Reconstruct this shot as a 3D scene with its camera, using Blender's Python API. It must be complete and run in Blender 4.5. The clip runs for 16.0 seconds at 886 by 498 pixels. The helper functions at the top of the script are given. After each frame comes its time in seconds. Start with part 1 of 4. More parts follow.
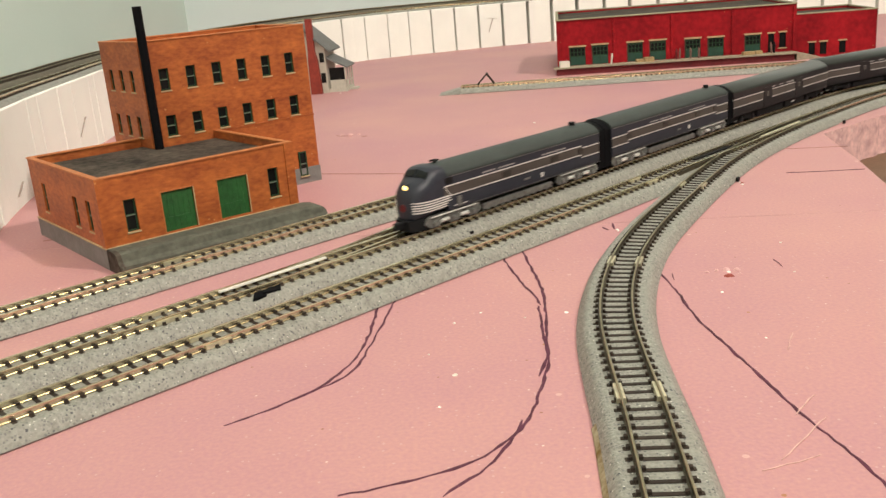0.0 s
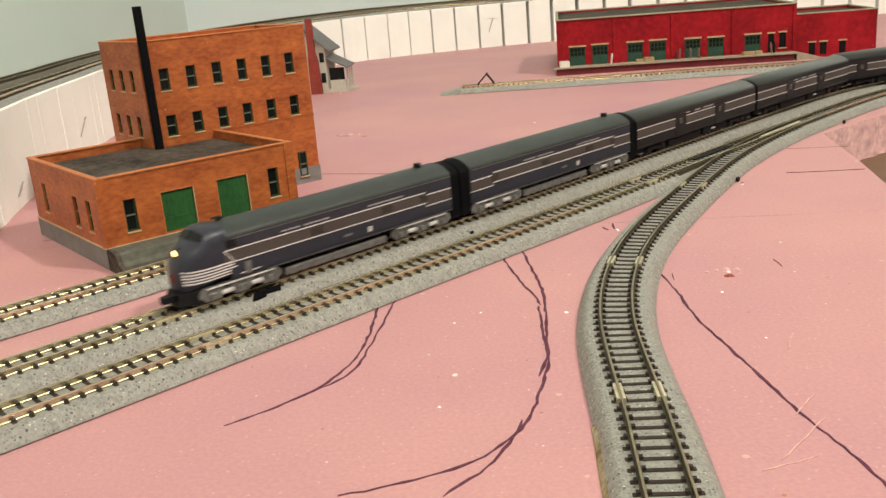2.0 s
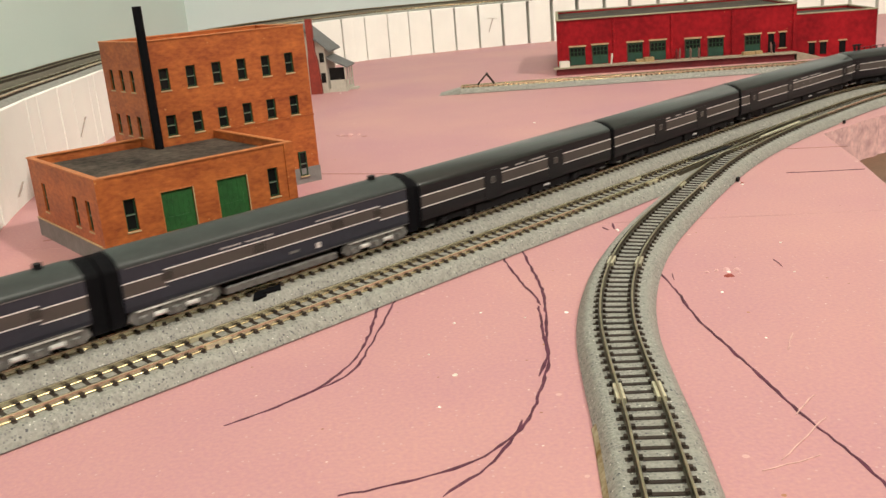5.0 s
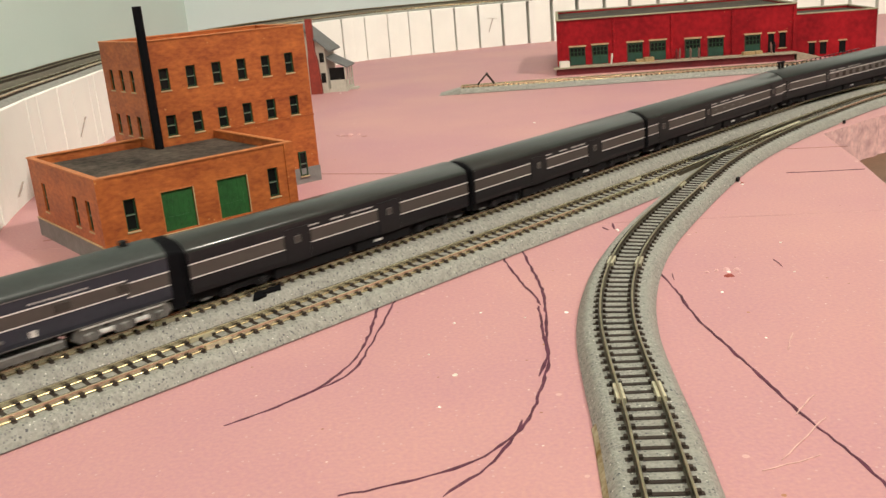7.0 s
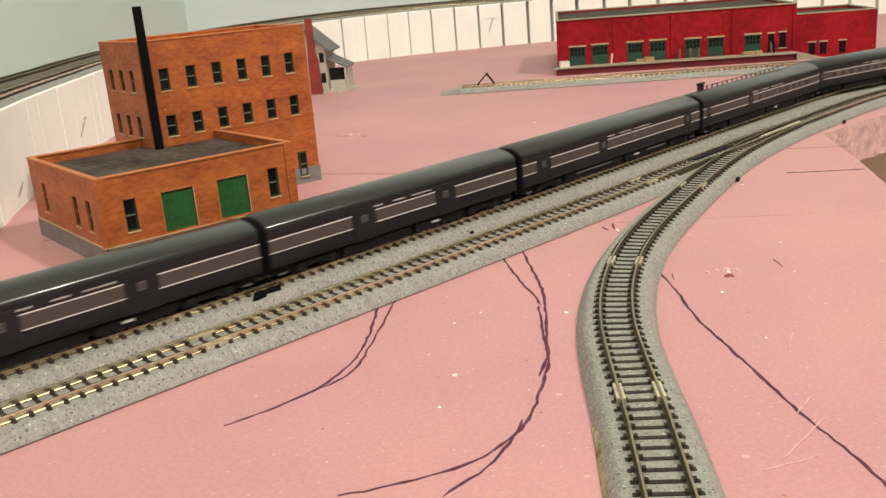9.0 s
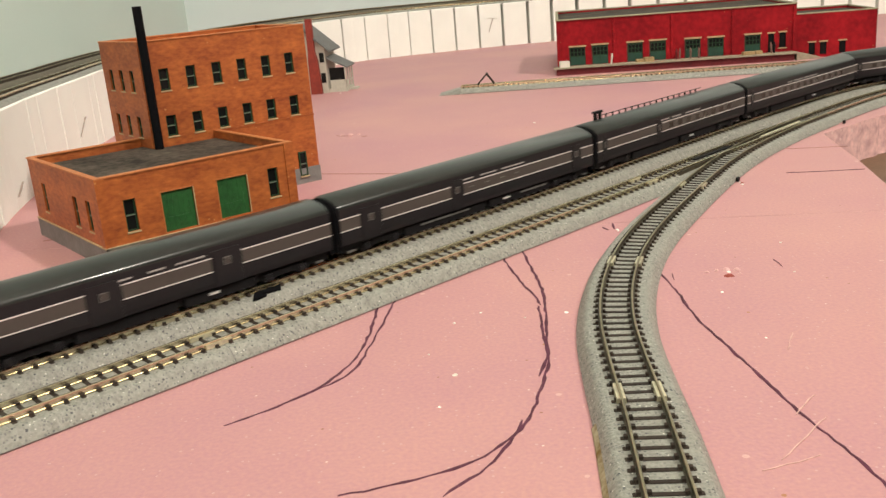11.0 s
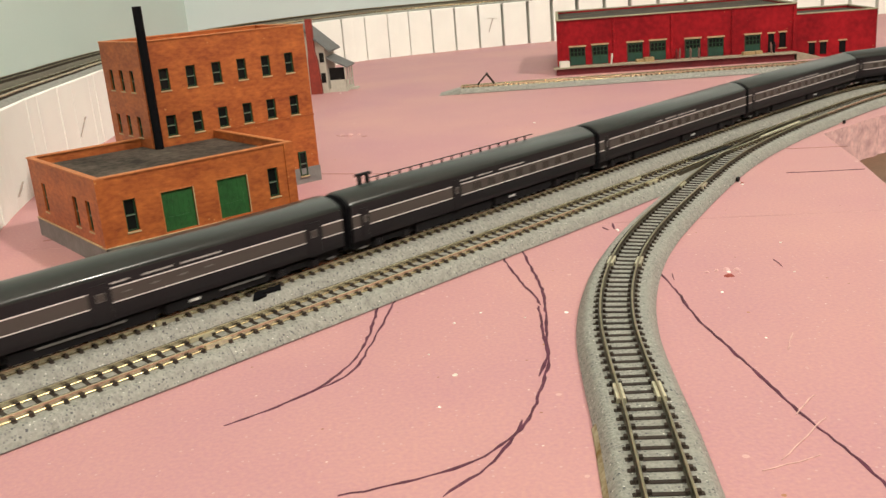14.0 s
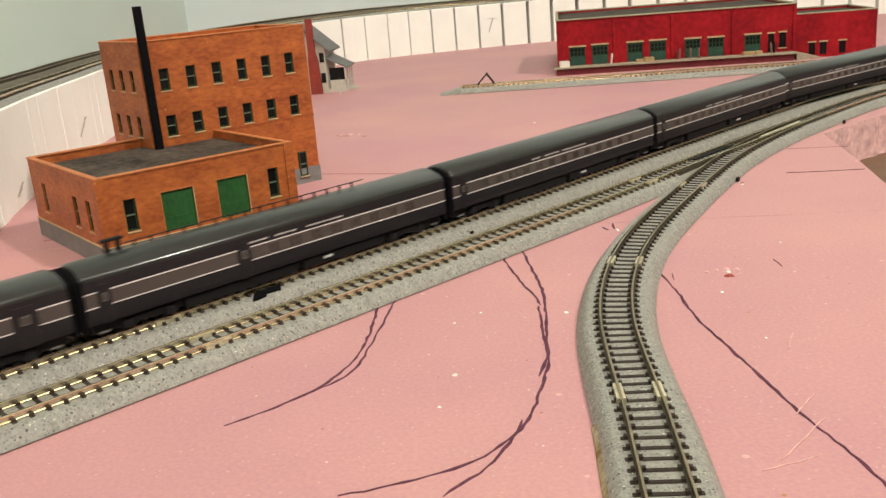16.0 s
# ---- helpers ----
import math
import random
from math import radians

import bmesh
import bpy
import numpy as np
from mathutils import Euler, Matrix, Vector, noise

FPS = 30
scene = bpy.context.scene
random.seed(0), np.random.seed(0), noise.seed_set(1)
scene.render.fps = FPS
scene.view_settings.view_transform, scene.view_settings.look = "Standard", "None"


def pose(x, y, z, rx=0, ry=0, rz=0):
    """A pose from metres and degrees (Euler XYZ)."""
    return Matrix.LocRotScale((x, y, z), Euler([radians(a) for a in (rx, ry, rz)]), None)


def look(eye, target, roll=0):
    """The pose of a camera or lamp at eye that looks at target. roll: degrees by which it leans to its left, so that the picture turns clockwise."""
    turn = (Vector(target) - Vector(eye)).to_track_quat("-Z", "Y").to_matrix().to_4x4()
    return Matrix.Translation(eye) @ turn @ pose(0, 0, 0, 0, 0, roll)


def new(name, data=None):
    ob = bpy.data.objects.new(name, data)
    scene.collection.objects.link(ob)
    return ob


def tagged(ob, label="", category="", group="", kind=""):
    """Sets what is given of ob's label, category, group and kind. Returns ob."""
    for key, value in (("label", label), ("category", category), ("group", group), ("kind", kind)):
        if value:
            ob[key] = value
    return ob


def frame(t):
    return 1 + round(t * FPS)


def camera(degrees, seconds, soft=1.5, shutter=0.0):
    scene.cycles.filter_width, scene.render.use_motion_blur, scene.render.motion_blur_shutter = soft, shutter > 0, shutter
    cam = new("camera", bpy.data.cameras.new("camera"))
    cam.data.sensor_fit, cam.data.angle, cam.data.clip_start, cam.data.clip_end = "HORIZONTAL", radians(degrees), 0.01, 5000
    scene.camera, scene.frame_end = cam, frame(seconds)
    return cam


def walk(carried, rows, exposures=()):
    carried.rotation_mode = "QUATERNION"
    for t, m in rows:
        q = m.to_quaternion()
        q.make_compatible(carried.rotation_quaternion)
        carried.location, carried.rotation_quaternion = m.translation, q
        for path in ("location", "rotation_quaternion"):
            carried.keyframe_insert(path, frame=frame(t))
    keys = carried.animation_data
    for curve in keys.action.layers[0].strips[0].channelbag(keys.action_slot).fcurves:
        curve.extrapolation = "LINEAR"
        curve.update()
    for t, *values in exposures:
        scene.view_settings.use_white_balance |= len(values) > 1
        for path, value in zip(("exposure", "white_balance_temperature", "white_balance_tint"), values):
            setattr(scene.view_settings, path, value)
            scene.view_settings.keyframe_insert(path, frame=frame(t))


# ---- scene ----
# ---- camera ----
cam = camera(51.15, 16.0, soft=1.45, shutter=1.0)
CAM_POSE = pose(0, 0, 0.1095, 90 - 16.4335, 0, 0) @ pose(0, 0, 0, 0, 0, -4.6657)
walk(cam, [(0.0, CAM_POSE), (16.0, CAM_POSE)], exposures=[(0.0, 0.0), (16.0, 0.0)])

# ---- light ----
world = bpy.data.worlds.new("room_air")
scene.world = world
world.use_nodes = True
world.node_tree.nodes["Background"].inputs[0].default_value = (0.9, 0.86, 0.8, 1)
world.node_tree.nodes["Background"].inputs[1].default_value = 0.05


def area_lamp(name, eye, target, size, watts, color):
    data = bpy.data.lights.new(name, "AREA")
    data.shape, data.size, data.energy, data.color = "DISK", size, watts, color
    ob = new(name, data)
    ob.matrix_world = look(eye, target)
    return ob


area_lamp("ceiling_lamp_light", (1.27, -0.25, 1.66), (-0.3, 1.0, 0.2), 0.15, 29.2, (1.0, 0.92, 0.81))
# Unseen fill lamp behind the camera, added to lift the far walls and shade.
area_lamp("fill_light", (0.1, -0.7, 1.62), (-0.15, 1.6, 0.6), 0.45, 20.5, (1.0, 0.93, 0.83))


# ---- materials ----
def mat(name, color, rough=0.6, metal=0.0, vary=0.12, scale=60.0, bump=0.0, fine=600.0, color2=None, mix=0.5,
        spec=0.5, emit=0.0, per_object=0.0, coat=0.0, squash=1.0):
    m = bpy.data.materials.new(name)
    m.use_nodes = True
    nt = m.node_tree
    bsdf = nt.nodes["Principled BSDF"]
    bsdf.inputs["Roughness"].default_value = rough
    bsdf.inputs["Metallic"].default_value = metal
    bsdf.inputs["Specular IOR Level"].default_value = spec
    bsdf.inputs["Coat Weight"].default_value = coat
    bsdf.inputs["Coat Roughness"].default_value = 0.14
    co = nt.nodes.new("ShaderNodeTexCoord")
    n1 = nt.nodes.new("ShaderNodeTexNoise")
    n1.inputs["Scale"].default_value, n1.inputs["Detail"].default_value = scale, 4
    n2 = nt.nodes.new("ShaderNodeTexNoise")
    n2.inputs["Scale"].default_value, n2.inputs["Detail"].default_value = fine, 3
    place = nt.nodes.new("ShaderNodeMapping")
    place.inputs["Scale"].default_value = (1, 1, squash)
    nt.links.new(co.outputs["Object"], place.inputs["Vector"])
    nt.links.new(place.outputs["Vector"], n1.inputs["Vector"])
    nt.links.new(place.outputs["Vector"], n2.inputs["Vector"])
    add = nt.nodes.new("ShaderNodeMath")
    add.operation = "ADD"
    nt.links.new(n1.outputs["Fac"], add.inputs[0])
    nt.links.new(n2.outputs["Fac"], add.inputs[1])
    ramp = nt.nodes.new("ShaderNodeMapRange")
    ramp.inputs["From Min"].default_value, ramp.inputs["From Max"].default_value = 0.7, 1.3
    nt.links.new(add.outputs[0], ramp.inputs["Value"])
    cmix = nt.nodes.new("ShaderNodeMix")
    cmix.data_type = "RGBA"
    lo = tuple(max(0, c * (1 - vary)) for c in color)
    hi = tuple(min(1, c * (1 + vary)) for c in (color2 or color))
    cmix.inputs["A"].default_value, cmix.inputs["B"].default_value = (*lo, 1), (*hi, 1)
    nt.links.new(ramp.outputs["Result"], cmix.inputs["Factor"])
    out = cmix.outputs["Result"]
    if per_object:
        info = nt.nodes.new("ShaderNodeObjectInfo")
        mr = nt.nodes.new("ShaderNodeMapRange")
        mr.inputs["To Min"].default_value, mr.inputs["To Max"].default_value = 1 - per_object, 1 + per_object
        nt.links.new(info.outputs["Random"], mr.inputs["Value"])
        hsv = nt.nodes.new("ShaderNodeHueSaturation")
        nt.links.new(mr.outputs["Result"], hsv.inputs["Value"])
        nt.links.new(out, hsv.inputs["Color"])
        out = hsv.outputs["Color"]
    nt.links.new(out, bsdf.inputs["Base Color"])
    if bump:
        b = nt.nodes.new("ShaderNodeBump")
        b.inputs["Strength"].default_value, b.inputs["Distance"].default_value = bump, 0.0006
        nt.links.new(n2.outputs["Fac"], b.inputs["Height"])
        nt.links.new(b.outputs["Normal"], bsdf.inputs["Normal"])
    if emit:
        bsdf.inputs["Emission Color"].default_value = (*color, 1)
        bsdf.inputs["Emission Strength"].default_value = emit
    return m


def speckle(m, color, scale, size, amount):
    """Small grains of another colour over a material."""
    nt = m.node_tree
    bsdf = nt.nodes["Principled BSDF"]
    old = bsdf.inputs["Base Color"].links[0].from_socket
    co = nt.nodes.new("ShaderNodeTexCoord")
    vo = nt.nodes.new("ShaderNodeTexVoronoi")
    vo.inputs["Scale"].default_value = scale
    nt.links.new(co.outputs["Object"], vo.inputs["Vector"])
    near = nt.nodes.new("ShaderNodeMath")
    near.operation = "LESS_THAN"
    near.inputs[1].default_value = size
    nt.links.new(vo.outputs["Distance"], near.inputs[0])
    sep = nt.nodes.new("ShaderNodeSeparateColor")
    nt.links.new(vo.outputs["Color"], sep.inputs[0])
    pick = nt.nodes.new("ShaderNodeMath")
    pick.operation = "LESS_THAN"
    pick.inputs[1].default_value = amount
    nt.links.new(sep.outputs[0], pick.inputs[0])
    both = nt.nodes.new("ShaderNodeMath")
    both.operation = "MULTIPLY"
    nt.links.new(near.outputs[0], both.inputs[0])
    nt.links.new(pick.outputs[0], both.inputs[1])
    mx = nt.nodes.new("ShaderNodeMix")
    mx.data_type = "RGBA"
    mx.inputs["B"].default_value = (*color, 1)
    nt.links.new(old, mx.inputs["A"])
    nt.links.new(both.outputs[0], mx.inputs["Factor"])
    nt.links.new(mx.outputs["Result"], bsdf.inputs["Base Color"])
    return m


PINK = mat("pink_foam", (0.488, 0.237, 0.270), 0.6, vary=0.035, scale=9, bump=0.13, fine=800, color2=(0.550, 0.290, 0.264))
speckle(PINK, (0.58, 0.36, 0.34), 700, 0.26, 0.06)
speckle(PINK, (0.75, 0.58, 0.52), 250, 0.085, 0.03)
speckle(PINK, (0.30, 0.13, 0.07), 230, 0.09, 0.03)
speckle(PINK, (0.40, 0.18, 0.08), 75, 0.05, 0.14)
speckle(PINK, (0.62, 0.38, 0.36), 110, 0.10, 0.10)
FOAM_RAW = mat("torn_foam", (0.66, 0.38, 0.38), 0.9, vary=0.2, scale=120, bump=1.0, fine=260, color2=(0.72, 0.46, 0.44))
speckle(FOAM_RAW, (0.76, 0.52, 0.50), 260, 0.3, 0.2)
BALLAST = mat("grey_roadbed", (0.283, 0.280, 0.242), 0.5, vary=0.25, scale=420, bump=0.7, fine=1100)
BED_BROWN = mat("dark_brown_roadbed", (0.12, 0.105, 0.075), 0.8, vary=0.3, scale=420, bump=0.6, fine=1100)
speckle(BALLAST, (0.17, 0.17, 0.16), 1300, 0.42, 0.30)
speckle(BALLAST, (0.07, 0.07, 0.075), 900, 0.30, 0.19)
speckle(BALLAST, (0.80, 0.78, 0.70), 1400, 0.28, 0.045)
TIE = mat("brown_tie", (0.038, 0.027, 0.020), 0.72, vary=0.3, scale=300, per_object=0.25, spec=0.25)
RAIL = mat("nickel_rail", (0.72, 0.63, 0.45), 0.26, metal=0.95, vary=0.2, scale=40, fine=300)
RAIL_DULL = mat("tarnished_rail", (0.28, 0.245, 0.155), 0.36, metal=0.95, vary=0.2, scale=40, fine=300)
RAIL_FOOT = mat("dark_rail_foot", (0.085, 0.068, 0.042), 0.5, metal=0.5, vary=0.3, scale=60, fine=300)
RAIL_HEAD = mat("worn_rail_head", (0.40, 0.34, 0.22), 0.33, metal=0.95, vary=0.2, scale=40, fine=300)
JOINER = mat("rail_joiner", (0.64, 0.58, 0.41), 0.36, metal=0.55, vary=0.2)
PALE = mat("pale_plastic", (0.58, 0.54, 0.40), 0.5, vary=0.12)
BLACK = mat("black_plastic", (0.008, 0.008, 0.009), 0.6, vary=0.2, spec=0.2)
WALL_FOAM = mat("white_foam", (0.95, 0.965, 0.90), 0.85, vary=0.03, scale=30, bump=0.25, fine=1200)
ROOM_GREEN = mat("sage_paint", (0.61, 0.715, 0.66), 0.75, vary=0.04, scale=4, bump=0.05)
ROOM_BLUE = mat("pale_blue_paint", (0.63, 0.72, 0.705), 0.75, vary=0.04, scale=4, bump=0.05)
CEIL = mat("white_ceiling", (0.80, 0.78, 0.74), 0.9, vary=0.03, scale=5)
FLOOR = mat("brown_floor", (0.16, 0.09, 0.05), 0.6, vary=0.25, scale=30)
BRICK = mat("orange_brick", (0.30, 0.060, 0.012), 0.55, vary=0.17, scale=42, bump=0.3, fine=260, color2=(0.45, 0.126, 0.026), squash=2.2)
speckle(BRICK, (0.52, 0.22, 0.07), 420, 0.22, 0.05)
BRICK_EDGE = mat("orange_brick_coping", (0.47, 0.155, 0.045), 0.6, vary=0.2, scale=160, bump=0.2)
STONE = mat("grey_foundation", (0.20, 0.195, 0.185), 0.75, vary=0.15, scale=120, bump=0.3)
CONCRETE = mat("dark_dock", (0.090, 0.090, 0.068), 0.85, vary=0.3, scale=110, bump=0.8, fine=420)
TAR = mat("tar_roof", (0.036, 0.029, 0.024), 0.85, spec=0.15, vary=0.4, scale=38, bump=0.5, fine=300, color2=(0.082, 0.066, 0.052))
speckle(TAR, (0.02, 0.02, 0.02), 500, 0.3, 0.12)
TRIM = mat("tan_trim", (0.47, 0.35, 0.19), 0.6, vary=0.15, scale=150)
GREEN = mat("green_door", (0.018, 0.095, 0.022), 0.5, vary=0.25, scale=90, bump=0.2)
TEAL = mat("teal_door", (0.016, 0.062, 0.040), 0.5, vary=0.2)
DGREEN = mat("dark_green_frame", (0.015, 0.055, 0.022), 0.5, vary=0.2)
GLASS = mat("dark_glass", (0.006, 0.007, 0.007), 0.3, vary=0.1, spec=0.25)
DIM_WINDOW = mat("dim_window", (0.035, 0.03, 0.026), 0.3, vary=0.2)
SASH = mat("pale_sash", (0.20, 0.23, 0.18), 0.6, vary=0.15)
POINT = mat("white_point_rail_glint", (0.92, 0.89, 0.82), 0.3, metal=0.1, vary=0.08)
RED = mat("red_brick", (0.23, 0.003, 0.008), 0.65, spec=0.2, vary=0.2, scale=30, bump=0.3, fine=180, color2=(0.31, 0.007, 0.012))
speckle(RED, (0.34, 0.10, 0.05), 260, 0.16, 0.06)
RED_DARK = mat("dark_red_brick", (0.13, 0.009, 0.012), 0.6, vary=0.25, scale=60, bump=0.25)
PARAPET = mat("tan_coping", (0.34, 0.30, 0.20), 0.7, vary=0.15, scale=100)
SIDING = mat("cream_siding", (0.52, 0.50, 0.42), 0.7, vary=0.08, scale=200)
SLATE = mat("grey_shingle", (0.15, 0.15, 0.145), 0.8, vary=0.15, scale=200, bump=0.4)
HOUSE_RED = mat("house_red_brick", (0.25, 0.032, 0.018), 0.7, vary=0.2, scale=140, bump=0.3)
INK = mat("dark_marker", (0.10, 0.030, 0.052), 0.7, vary=0.4, scale=120, spec=0.2)
SCRATCH = mat("pale_scratch", (0.64, 0.40, 0.36), 0.8, vary=0.15, scale=80)
PENCIL = mat("brown_pencil", (0.36, 0.15, 0.13), 0.7, vary=0.3, scale=80)
MOSS = mat("ochre_foam_scrap", (0.33, 0.19, 0.03), 0.95, vary=0.5, scale=160, bump=0.9, fine=500, color2=(0.30, 0.26, 0.17))
DARK_GREY = mat("dark_grey_paint", (0.014, 0.0135, 0.0155), 0.36, spec=0.3, vary=0.1, scale=60)
ROOF_GREY = mat("roof_grey_paint", (0.017, 0.019, 0.017), 0.3, vary=0.15, scale=60, spec=0.4, coat=0.5)
ENGINE_GREY = mat("engine_grey_paint", (0.028, 0.030, 0.042), 0.4, spec=0.4, vary=0.12, scale=60)
DEEP_BLACK = mat("matt_black", (0.004, 0.004, 0.005), 0.8, vary=0.2, spec=0.1)
FRAME_GREY = mat("truck_frame_grey", (0.17, 0.165, 0.155), 0.4, metal=0.3, vary=0.3, scale=400)
TRUCK_SILVER = mat("silvery_truck_paint", (0.22, 0.215, 0.205), 0.27, metal=0.45, vary=0.25, scale=300)
ROOF_MATT = mat("engine_roof_paint", (0.035, 0.042, 0.039), 0.48, spec=0.4, vary=0.15, scale=60)
BAND_GREY = mat("band_grey_paint", (0.070, 0.058, 0.051), 0.42, vary=0.08, scale=60)
WHITE = mat("white_stripe", (0.78, 0.73, 0.70), 0.5, vary=0.06)
SILVER = mat("silver_paint", (0.72, 0.71, 0.68), 0.28, metal=0.35, vary=0.25, scale=300)
DOCK_TAN = mat("weathered_plank", (0.33, 0.285, 0.205), 0.75, vary=0.2, scale=160)
GREY_PEN = mat("faint_grey_pen", (0.33, 0.27, 0.23), 0.8, vary=0.3, scale=120)
LETTER = mat("pale_lettering", (0.46, 0.43, 0.41), 0.55, vary=0.2, scale=500)
CAR_WINDOW = mat("dim_car_window", (0.060, 0.051, 0.045), 0.25, vary=0.15)
LAMP_GLOW = mat("headlight_glow", (1.0, 0.70, 0.22), 0.4, emit=3.5)
FIGURE = mat("figure_tan", (0.20, 0.10, 0.08), 0.7, vary=0.2)
FIGURE_W = mat("figure_white", (0.70, 0.66, 0.58), 0.7, vary=0.1)
CRATE = mat("crate_wood", (0.36, 0.25, 0.12), 0.7, vary=0.25, scale=200)

# ---- mesh helpers ----
TH = radians(43.2315)
CT, ST = math.cos(TH), math.sin(TH)


def tw(u, v, z=0.0):
    """From millimetres along and across the main line to the world."""
    return Vector(((u * CT - v * ST) / 1000, (u * ST + v * CT) / 1000, z / 1000))


class Mesh:
    def __init__(self):
        self.v, self.f, self.m = [], [], []

    def face(self, pts, m=0):
        k = len(self.v)
        self.v += [tuple(p) for p in pts]
        self.f.append(tuple(range(k, k + len(pts))))
        self.m.append(m)

    def box(self, x0, x1, y0, y1, z0, z1, m=0, ch=0.0):
        """A box, with its upright and top edges chamfered by ch."""
        k = len(self.v)
        c = ch
        ring = [(x0 + c, y0), (x1 - c, y0), (x1, y0 + c), (x1, y1 - c), (x1 - c, y1), (x0 + c, y1), (x0, y1 - c), (x0, y0 + c)] if c else \
            [(x0, y0), (x1, y0), (x1, y1), (x0, y1)]
        rows = [(z0, 0.0), (z1 - c, 0.0), (z1, c)] if c else [(z0, 0.0), (z1, 0.0)]
        n = len(ring)
        cx, cy = (x0 + x1) / 2, (y0 + y1) / 2
        for z, d in rows:
            for x, y in ring:
                self.v.append((x - math.copysign(d, x - cx), y - math.copysign(d, y - cy), z))
        for r in range(len(rows) - 1):
            for i in range(n):
                j = (i + 1) % n
                self.f.append((k + r * n + i, k + r * n + j, k + (r + 1) * n + j, k + (r + 1) * n + i))
                self.m.append(m)
        self.f.append(tuple(k + i for i in reversed(range(n))))
        self.f.append(tuple(k + (len(rows) - 1) * n + i for i in range(n)))
        self.m += [m, m]
        return self

    def loft(self, rings, closed=True, caps=True, m=0):
        k, n = len(self.v), len(rings[0])
        for r in rings:
            self.v += [tuple(p) for p in r]
        for r in range(len(rings) - 1):
            for i in range(n if closed else n - 1):
                j = (i + 1) % n
                self.f.append((k + r * n + i, k + r * n + j, k + (r + 1) * n + j, k + (r + 1) * n + i))
                self.m.append(m)
        if caps:
            self.f.append(tuple(k + i for i in reversed(range(n))))
            self.f.append(tuple(k + (len(rings) - 1) * n + i for i in range(n)))
            self.m += [m, m]
        return self

    def tube(self, a, b, r, n=10, m=0, r2=None):
        a, b = Vector(a), Vector(b)
        q = (b - a).to_track_quat("Z", "Y")
        ring = lambda c, rr: [c + q @ Vector((rr * math.cos(t), rr * math.sin(t), 0)) for t in (2 * math.pi * i / n for i in range(n))]
        return self.loft([ring(a, r), ring(b, r2 or r)], m=m)

    def data(self, name, mats, smooth=False):
        me = bpy.data.meshes.new(name)
        me.from_pydata(self.v, [], self.f)
        for mm in (mats if isinstance(mats, (list, tuple)) else [mats]):
            me.materials.append(mm)
        me.polygons.foreach_set("material_index", self.m)
        bm = bmesh.new()
        bm.from_mesh(me)
        bmesh.ops.remove_doubles(bm, verts=bm.verts, dist=1e-7)
        bmesh.ops.recalc_face_normals(bm, faces=bm.faces)
        bm.to_mesh(me)
        bm.free()
        if smooth:
            me.polygons.foreach_set("use_smooth", [True] * len(me.polygons))
            me.set_sharp_from_angle(angle=radians(38))
        return me


def part(name, mesh, mats, parent, label="", smooth=False, m=None):
    ob = new(name, mesh.data(name, mats, smooth) if isinstance(mesh, Mesh) else mesh)
    ob.parent = parent
    if m is not None:
        ob.matrix_basis = m
    return tagged(ob, label) if label else ob


def thing(name, m, label, category, group="", kind=""):
    ob = new(name)
    ob.empty_display_size = 0.01
    ob.matrix_basis = m
    return tagged(ob, label, category, group, kind)


MM = 0.001


def mmbox(x0, x1, y0, y1, z0, z1, ch=0.0):
    return Mesh().box(x0 * MM, x1 * MM, y0 * MM, y1 * MM, z0 * MM, z1 * MM, ch=ch * MM)


class Path:
    """A smooth line through points of the plan (mm along, mm across), by arc length in mm."""

    def __init__(self, pts, step=2.0):
        pts = [Vector(p) for p in pts]
        pts = [2 * pts[0] - pts[1]] + pts + [2 * pts[-1] - pts[-2]]
        out = []
        for i in range(1, len(pts) - 2):
            p0, p1, p2, p3 = pts[i - 1:i + 3]
            d0, d1, d2 = [max(1e-6, (b - a).length) ** 0.5 for a, b in ((p0, p1), (p1, p2), (p2, p3))]
            m1 = (p1 - p0) / d0 - (p2 - p0) / (d0 + d1) + (p2 - p1) / d1
            m2 = (p2 - p1) / d1 - (p3 - p1) / (d1 + d2) + (p3 - p2) / d2
            m1, m2 = m1 * d1, m2 * d1
            n = max(2, int((p2 - p1).length / step))
            for k in range(n):
                t = k / n
                out.append((2 * t ** 3 - 3 * t ** 2 + 1) * p1 + (t ** 3 - 2 * t ** 2 + t) * m1 + (-2 * t ** 3 + 3 * t ** 2) * p2 + (t ** 3 - t ** 2) * m2)
        out.append(pts[-2])
        self.p = out
        self.s = [0.0]
        for a, b in zip(out, out[1:]):
            self.s.append(self.s[-1] + (b - a).length)
        self.length = self.s[-1]
        self.sa = np.array(self.s)
        self.xa, self.ya = np.array([q[0] for q in out]), np.array([q[1] for q in out])

    def at(self, s):
        return Vector((np.interp(s, self.sa, self.xa), np.interp(s, self.sa, self.ya)))

    def way(self, s):
        d = self.at(min(s + 3, self.length)) - self.at(max(s - 3, 0))
        return d.normalized()

    def side(self, s, off):
        d = self.way(s)
        return self.at(s) + Vector((-d[1], d[0])) * off


def sweep(path, s0, s1, profile, conv, step=6.0, lift=None):
    """A closed profile (across, up in mm) led along a path."""
    rings = []
    n = max(1, int((s1 - s0) / step))
    for i in range(n + 1):
        s = s0 + (s1 - s0) * i / n
        d, c = path.way(s), path.at(s)
        h = lift(s) if lift else 0.0
        rings.append([conv(c[0] - d[1] * a, c[1] + d[0] * a, z + h) for a, z in profile])
    return Mesh().loft(rings)


def wxy(x, y, z):
    return Vector((x * MM, y * MM, z * MM))


